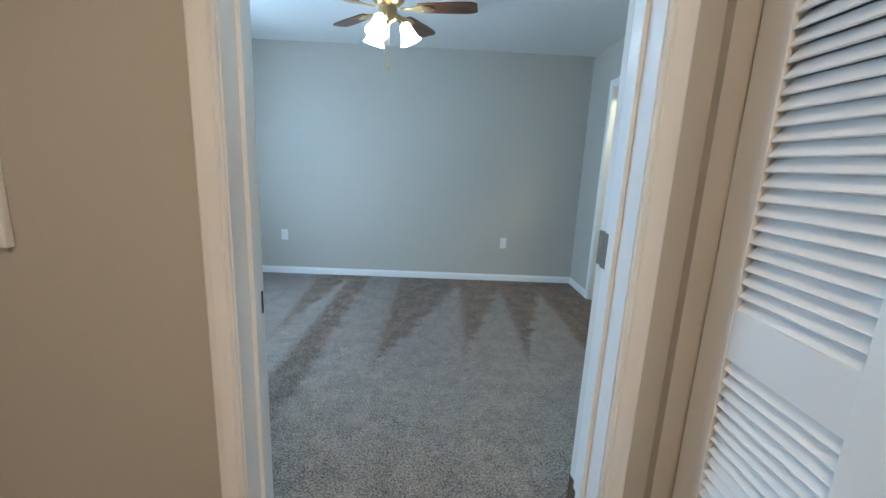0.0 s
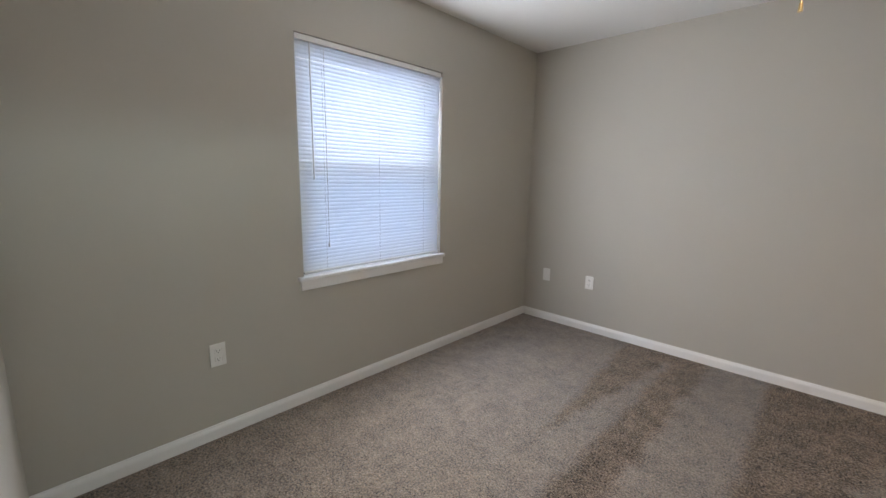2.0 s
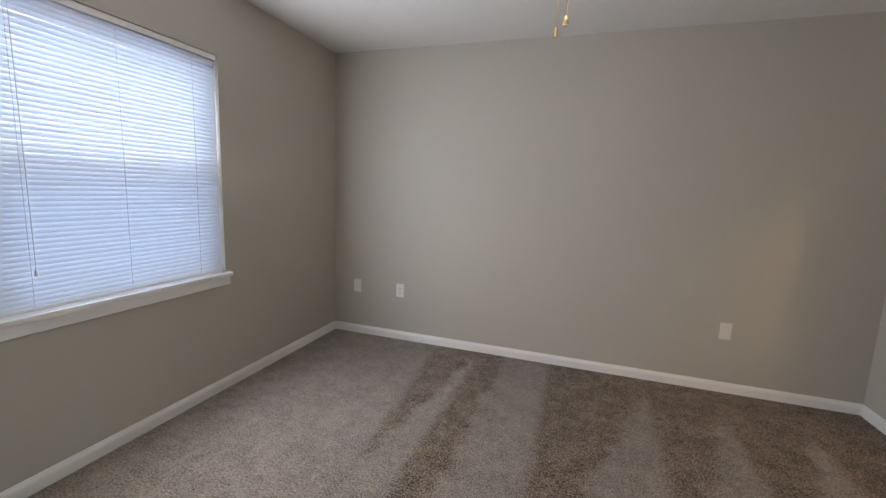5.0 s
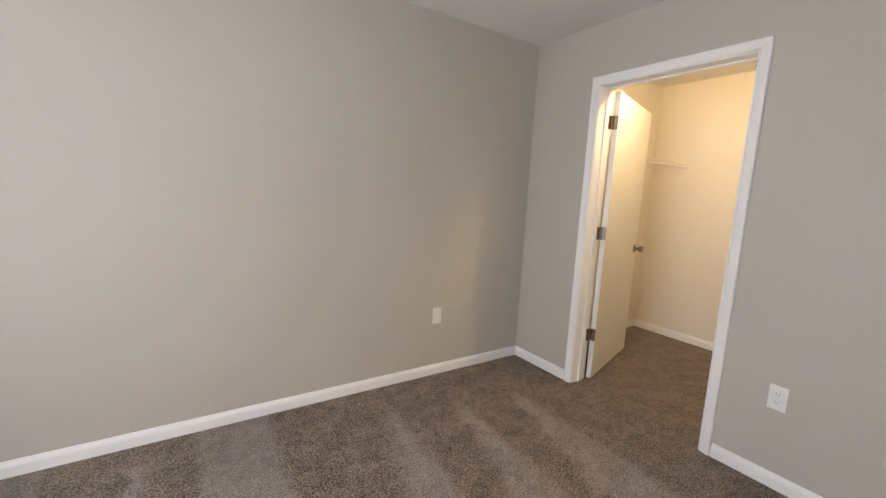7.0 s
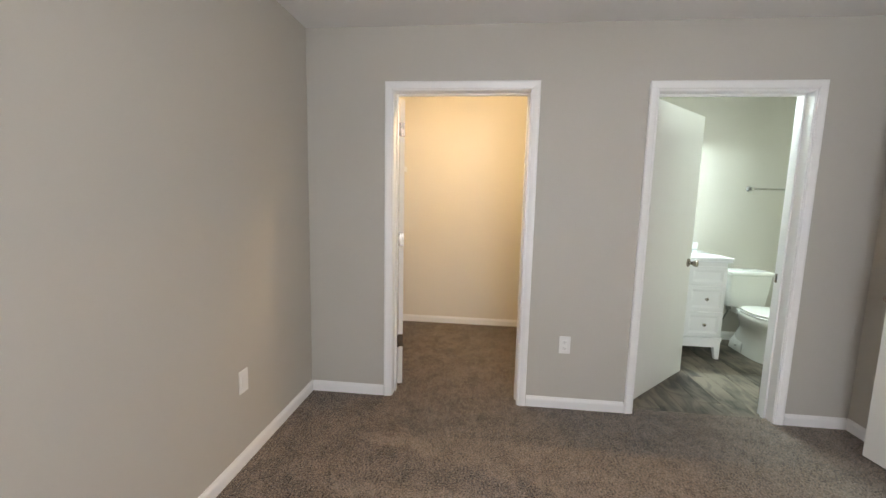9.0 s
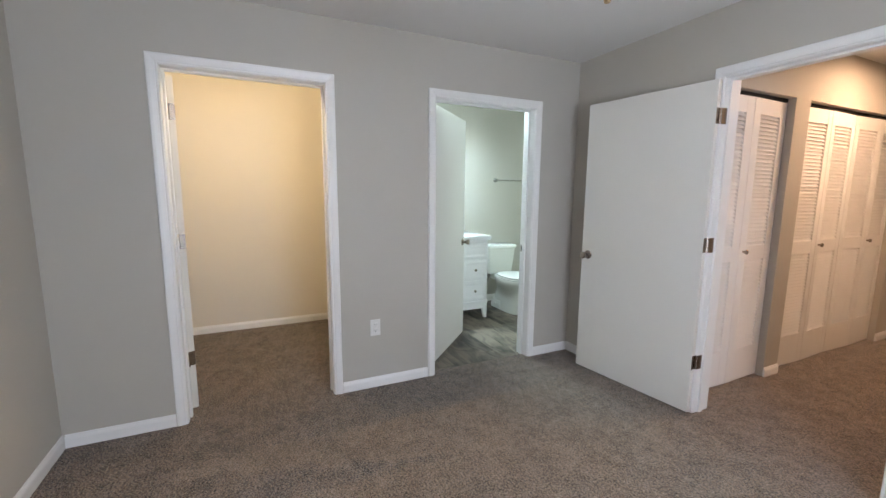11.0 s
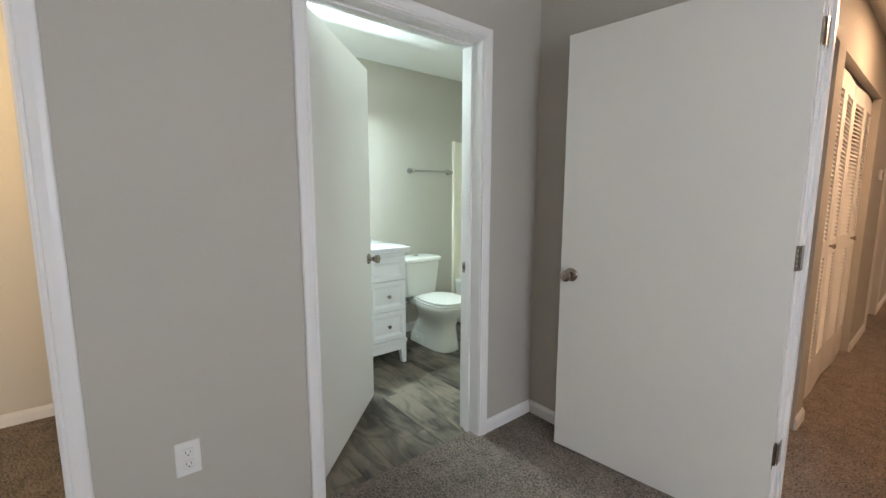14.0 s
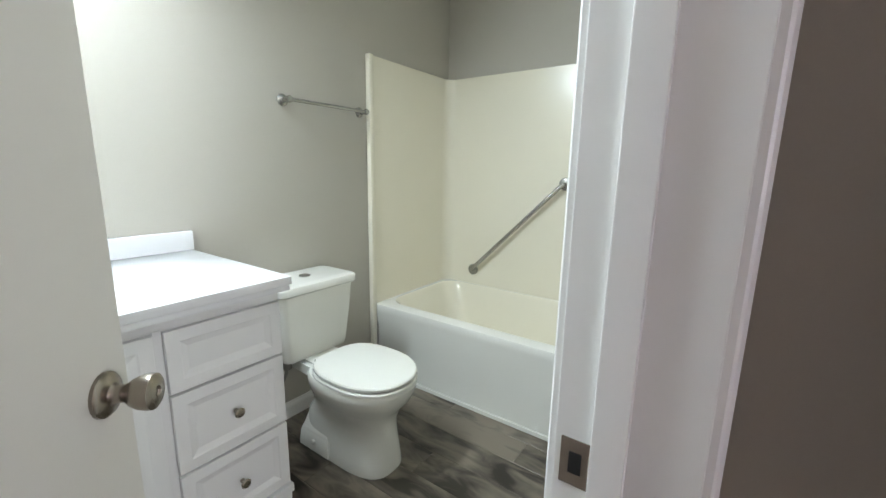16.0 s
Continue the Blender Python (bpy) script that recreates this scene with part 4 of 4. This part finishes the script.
def toilet():
    cy, n = 1.354, 40
    root = thing("toilet", "white two-piece toilet with closed round lid", "toilet")

    def oval(x0, x1, hw, z, sq=2.2, back=None):
        cx, hx = (x0 + x1) / 2, (x1 - x0) / 2
        pts = []
        for i in range(n):
            a = 2 * math.pi * i / n
            c, s = math.cos(a), math.sin(a)
            k = sq if c < 0 else (back or sq)
            pts.append((cx + hx * math.copysign(abs(c) ** (2 / k), c), cy + hw * math.copysign(abs(s) ** (2 / k), s), z))
        return pts

    bm = bmesh.new()
    rows = [(3.030, 3.50, 0.119, 0.0, 3.0, 5), (3.028, 3.50, 0.120, 0.012, 3.0, 5), (3.032, 3.50, 0.116, 0.05, 3.0, 5), (3.038, 3.50, 0.110, 0.12, 2.8, 4.5), (3.042, 3.49, 0.107, 0.18, 2.6, 4),
            (3.038, 3.46, 0.110, 0.23, 2.4, 3.5), (3.015, 3.45, 0.134, 0.28, 2.3, 3), (2.975, 3.45, 0.164, 0.325, 2.2, 2.8), (2.957, 3.45, 0.181, 0.365, 2.2, 2.6), (2.953, 3.45, 0.184, 0.390, 2.2, 2.6), (2.960, 3.44, 0.178, 0.402, 2.2, 2.6)]
    loft(bm, [oval(*r[:4], r[4], r[5]) for r in rows])
    part("bowl", bm, PORCELAIN, root, smooth=True)
    for s in (-1, 1):
        bm = bmesh.new()
        ya, yb = sorted((cy + s * 0.05, cy + s * 0.128))
        loft(bm, [[(xa, ya, z), (xb, ya, z), (xb, yb - k * max(s, 0), z), (xa, yb - k * max(s, 0), z)] if s > 0 else
                  [(xa, ya + k, z), (xb, ya + k, z), (xb, yb, z), (xa, yb, z)]
                  for z, xa, xb, k in ((0.0, 3.29, 3.50, 0.0), (0.085, 3.30, 3.49, 0.004), (0.105, 3.31, 3.485, 0.02), (0.20, 3.40, 3.47, 0.06))])
        bmesh.ops.bevel(bm, geom=list(bm.edges), offset=0.008, segments=2, affect="EDGES")
        spin_profile(bm, [(0.012, 0.0), (0.011, 0.008), (0.004, 0.012)], pose(3.39, cy + s * 0.126, 0.055, -90 * s, 0, 0), 12)
        part("foot_flange", bm, PORCELAIN, root, "porcelain foot with bolt cap", smooth=True)
    bm = bmesh.new()
    loft(bm, [[(x, cy + y, z) for x, y in ((3.36, -0.105), (3.66, -0.088), (3.66, 0.088), (3.36, 0.105))] for z in (0.33, 0.405)])
    bmesh.ops.bevel(bm, geom=list(bm.edges), offset=0.015, segments=3, affect="EDGES")
    part("deck", bm, PORCELAIN, root, smooth=True)
    for nm, x0, x1, hw, za, zb in (("seat", 2.950, 3.40, 0.183, 0.404, 0.420), ("lid", 2.953, 3.395, 0.180, 0.4250, 0.442)):
        bm = bmesh.new()
        loft(bm, [oval(x0 + 0.004, x1, hw - 0.004, za, 2.15, 2.9), oval(x0, x1, hw, za + 0.003, 2.15, 2.9), oval(x0, x1, hw, zb - 0.005, 2.15, 2.9), oval(x0 + 0.005, x1 - 0.003, hw - 0.005, zb, 2.15, 2.9),
                  oval(x0 + 0.06, x1 - 0.06, hw - 0.06, zb + (0.004 if nm == "lid" else 0), 2.15, 2.9)])
        part(nm, bm, PORCELAIN, root, smooth=True)
    for s in (-1, 1):
        bm = bmesh.new()
        box(bm, 3.393, 3.415, cy + s * 0.07 - 0.016, cy + s * 0.07 + 0.016, 0.404, 0.430, 0.005)
        part("seat_hinge", bm, PORCELAIN, root)

    def slab(x0, x1, hw, z):
        r = 0.03
        pts = []
        for sx, sy, a0 in ((1, -1, -90), (1, 1, 0), (-1, 1, 90), (-1, -1, 180)):
            cx, cyy = (x1 - r if sx > 0 else x0 + r), cy + sy * (hw - r)
            for k in range(6):
                a = radians(a0 + 18 * k)
                pts.append((cx + r * math.cos(a), cyy + r * math.sin(a), z))
        return pts

    bm = bmesh.new()
    loft(bm, [slab(3.488, 3.685, 0.165, 0.405), slab(3.482, 3.69, 0.172, 0.43), slab(3.468, 3.695, 0.188, 0.60), slab(3.460, 3.695, 0.196, 0.715)])
    tank = part("tank", bm, PORCELAIN, root, smooth=True)
    bm = bmesh.new()
    loft(bm, [slab(3.450, 3.70, 0.202, 0.716), slab(3.443, 3.703, 0.208, 0.724), slab(3.443, 3.703, 0.208, 0.748), slab(3.449, 3.70, 0.202, 0.756), slab(3.47, 3.68, 0.18, 0.759)])
    lid = part("tank_lid", bm, PORCELAIN, root, smooth=True)
    bm = bmesh.new()
    spin_profile(bm, [(0.026, 0.758), (0.026, 0.763), (0.022, 0.7655), (0.005, 0.766)], pose(3.575, cy, 0), 24)
    part("flush_button", bm, CHROME, lid, "round chrome flush button", smooth=True)
    bm = bmesh.new()
    tube(bm, [(3.545, cy + 0.135, 0.42), (3.545, cy + 0.14, 0.34), (3.57, cy + 0.16, 0.26), (3.645, cy + 0.175, 0.215), (3.69, cy + 0.175, 0.20)], 0.0075, 8)
    part("supply_hose", bm, HOSE, root, "braided supply hose", smooth=True)
    bm = bmesh.new()
    spin_profile(bm, [(0.021, 0), (0.023, 0.03), (0.015, 0.042)], pose(3.545, cy + 0.135, 0.362), 10)
    part("coupling_nut", bm, HOSE, root, smooth=True)
    bm = bmesh.new()
    spin_profile(bm, [(0.026, 0), (0.024, 0.004), (0.008, 0.006), (0.008, 0.04)], pose(FAR_E, cy + 0.175, 0.20, 0, -90, 0), 14)
    part("shut_off_valve", bm, HOSE, root, smooth=True)


toilet()


def bathtub():
    x0, x1, yb, yf, rim, top = EAST + EAST_T + 0.003, FAR_E - 0.003, BATH_S + 0.003, 0.785, 0.452, 1.852
    root = thing("bathtub", "one-piece white bathtub with cream surround walls", "bathtub")

    def rounded(a0, a1, b0, b1, r, z):
        pts = []
        for cx, cy, s in ((a1 - r, b0 + r, -90), (a1 - r, b1 - r, 0), (a0 + r, b1 - r, 90), (a0 + r, b0 + r, 180)):
            for k in range(7):
                a = radians(s + 15 * k)
                pts.append((cx + r * math.cos(a), cy + r * math.sin(a), z))
        return pts

    bm = bmesh.new()
    loft(bm, [rounded(x0, x1, yb, yf - 0.018, 0.004, 0.0), rounded(x0, x1, yb, yf - 0.014, 0.004, 0.33), rounded(x0, x1, yb, yf - 0.004, 0.006, 0.40), rounded(x0, x1, yb, yf, 0.008, rim - 0.014),
              rounded(x0, x1, yb, yf - 0.004, 0.01, rim - 0.004), rounded(x0 + 0.002, x1 - 0.002, yb + 0.002, yf - 0.014, 0.01, rim), rounded(x0 + 0.05, x1 - 0.05, yb + 0.03, yf - 0.075, 0.12, rim)], cap=False)
    part("apron", bm, TUB_WHITE, root, "white acrylic apron and rim", smooth=True)
    bm = bmesh.new()
    loft(bm, [rounded(x0 + 0.05, x1 - 0.05, yb + 0.03, yf - 0.075, 0.12, rim), rounded(x0 + 0.06, x1 - 0.07, yb + 0.04, yf - 0.09, 0.12, rim - 0.02),
              rounded(x0 + 0.12, x1 - 0.17, yb + 0.09, yf - 0.12, 0.13, 0.16), rounded(x0 + 0.19, x1 - 0.26, yb + 0.15, yf - 0.18, 0.13, 0.12)], cap=False)
    bm.faces.new([bm.verts.new(p) for p in rounded(x0 + 0.19, x1 - 0.26, yb + 0.15, yf - 0.18, 0.13, 0.12)])
    bmesh.ops.remove_doubles(bm, verts=bm.verts, dist=1e-5)
    part("basin", bm, ACRYLIC, root, "cream acrylic basin", smooth=True)
    bm = bmesh.new()
    box(bm, x0, x1, yf - 0.016, yf - 0.004, 0.0, 0.022, 0.003)
    part("base_bead", bm, TUB_WHITE, root)
    t = 0.024
    bm = bmesh.new()
    # three walls with rounded inner corners in one shell
    r = 0.07
    inner = [(x1 - t, yf + 0.02)]
    for k in range(9):
        a = radians(0 - 11.25 * k)
        inner.append((x1 - t - r + r * math.cos(a), yb + t + r + r * math.sin(a)))
    for k in range(9):
        a = radians(-90 - 11.25 * k)
        inner.append((x0 + t + r + r * math.cos(a), yb + t + r + r * math.sin(a)))
    inner.append((x0 + t, yf + 0.02))
    outer = []
    for i, (x, y) in enumerate(inner):
        outer.append((x1 if i < 5 else x0 if i > 14 else x, yb if 4 < i < 15 else (y if i in (0, len(inner) - 1) else max(yb, y))))
    outer[4] = outer[5] = (x1, yb)
    outer[14] = outer[15] = (x0, yb)
    for (a0, a1), (b0, b1) in zip(zip(inner, outer), zip(inner[1:], outer[1:])):
        lo, hi = rim - 0.002, top
        corner = [(*a0, lo), (*b0, lo), (*b0, hi), (*a0, hi)]
        bm.faces.new([bm.verts.new(p) for p in corner])
        bm.faces.new([bm.verts.new(p) for p in ((*a0, hi), (*b0, hi), (*b1, hi), (*a1, hi))])
    bmesh.ops.remove_doubles(bm, verts=bm.verts, dist=1e-4)
    for i in (0, -1):
        bm.faces.new([bm.verts.new(p) for p in ((*inner[i], rim - 0.002), (*inner[i], top), (*outer[i], top), (*outer[i], rim - 0.002))])
    part("surround", bm, ACRYLIC, root, "glossy cream acrylic surround", smooth=True)
    for x, s in ((x1, -1), (x0, 1)):
        bm = bmesh.new()
        a, b = sorted((x, x + s * 0.034))
        box(bm, a, b, yf - 0.004, yf + 0.03, 0.0 if s < 0 else rim, top + 0.006, 0.010)
        part("edge_flange", bm, ACRYLIC, root, smooth=True)
    bm = bmesh.new()
    a, b = Vector((3.45, yb + t, 0.56)), Vector((2.83, yb + t, 1.18))
    off = Vector((0, 0.045, 0))
    tube(bm, [a + off * 0.2, a + off * 0.75 + (b - a) * 0.01, a + off + (b - a) * 0.035, b + off - (b - a) * 0.035, b + off * 0.75 - (b - a) * 0.01, b + off * 0.2], 0.0125, 14)
    bar = thing("grab_bar", "slanted brushed steel grab bar on the tub surround", "grab bar")
    part("rail", bm, CHROME, bar, smooth=True)
    for p in (a, b):
        bm = bmesh.new()
        spin_profile(bm, [(0.038, 0), (0.038, 0.006), (0.033, 0.013), (0.014, 0.016)], pose(p.x, p.y, p.z, -90, 0, 0), 24)
        part("rosette", bm, CHROME, bar, smooth=True)


bathtub()


def towel_bar():
    root = thing("towel_bar", "brushed chrome towel bar on the greige wall", "towel bar")
    z, ya, yb2, x = 1.548, 1.326, 0.862, FAR_E
    bm = bmesh.new()
    tube(bm, [(x - 0.055, ya + 0.012, z), (x - 0.055, yb2 - 0.012, z)], 0.0085, 14)
    part("bar", bm, CHROME, root, smooth=True)
    for y in (ya, yb2):
        bm = bmesh.new()
        spin_profile(bm, [(0.027, 0), (0.027, 0.005), (0.021, 0.012), (0.012, 0.016), (0.011, 0.045), (0.015, 0.05), (0.016, 0.06), (0.012, 0.067)], pose(x, y, z, 0, -90, 0), 22)
        part("bracket", bm, CHROME, root, smooth=True)


towel_bar()

# ---------------------------------------------------------------- vinyl planks of the bathroom floor
def planks():
    w, ln, gap = 0.152, 1.22, 0.0012
    x_min, x_max, y_min, y_max = EAST + 0.062, FAR_E - 0.001, 0.70, 3.049
    cache = {}
    row, y = 0, y_min
    while y < y_max - 0.01:
        wid = min(w, y_max - y)
        x = x_min - ln * ((row * 0.37 + 0.15) % 1.0)
        while x < x_max:
            a, b = max(x, x_min), min(x + ln, x_max)
            if b - a > 0.01:
                key = (round(b - a, 4), round(wid, 4))
                if key not in cache:
                    bm = bmesh.new()
                    hx, hy, c = key[0] / 2 - gap / 2, key[1] / 2 - gap / 2, 0.0014
                    rings = [[(-hx, -hy, -0.007), (hx, -hy, -0.007), (hx, hy, -0.007), (-hx, hy, -0.007)], [(-hx, -hy, -c), (hx, -hy, -c), (hx, hy, -c), (-hx, hy, -c)],
                             [(-hx + c, -hy + c, 0), (hx - c, -hy + c, 0), (hx - c, hy - c, 0), (-hx + c, hy - c, 0)]]
                    loft(bm, rings)
                    cache[key] = mesh_of("plank", bm, PLANK)
                share("plank", cache[key], bath_floor, pose((a + b) / 2, y + wid / 2, 0))
            x += ln
        y += w
        row += 1


planks()
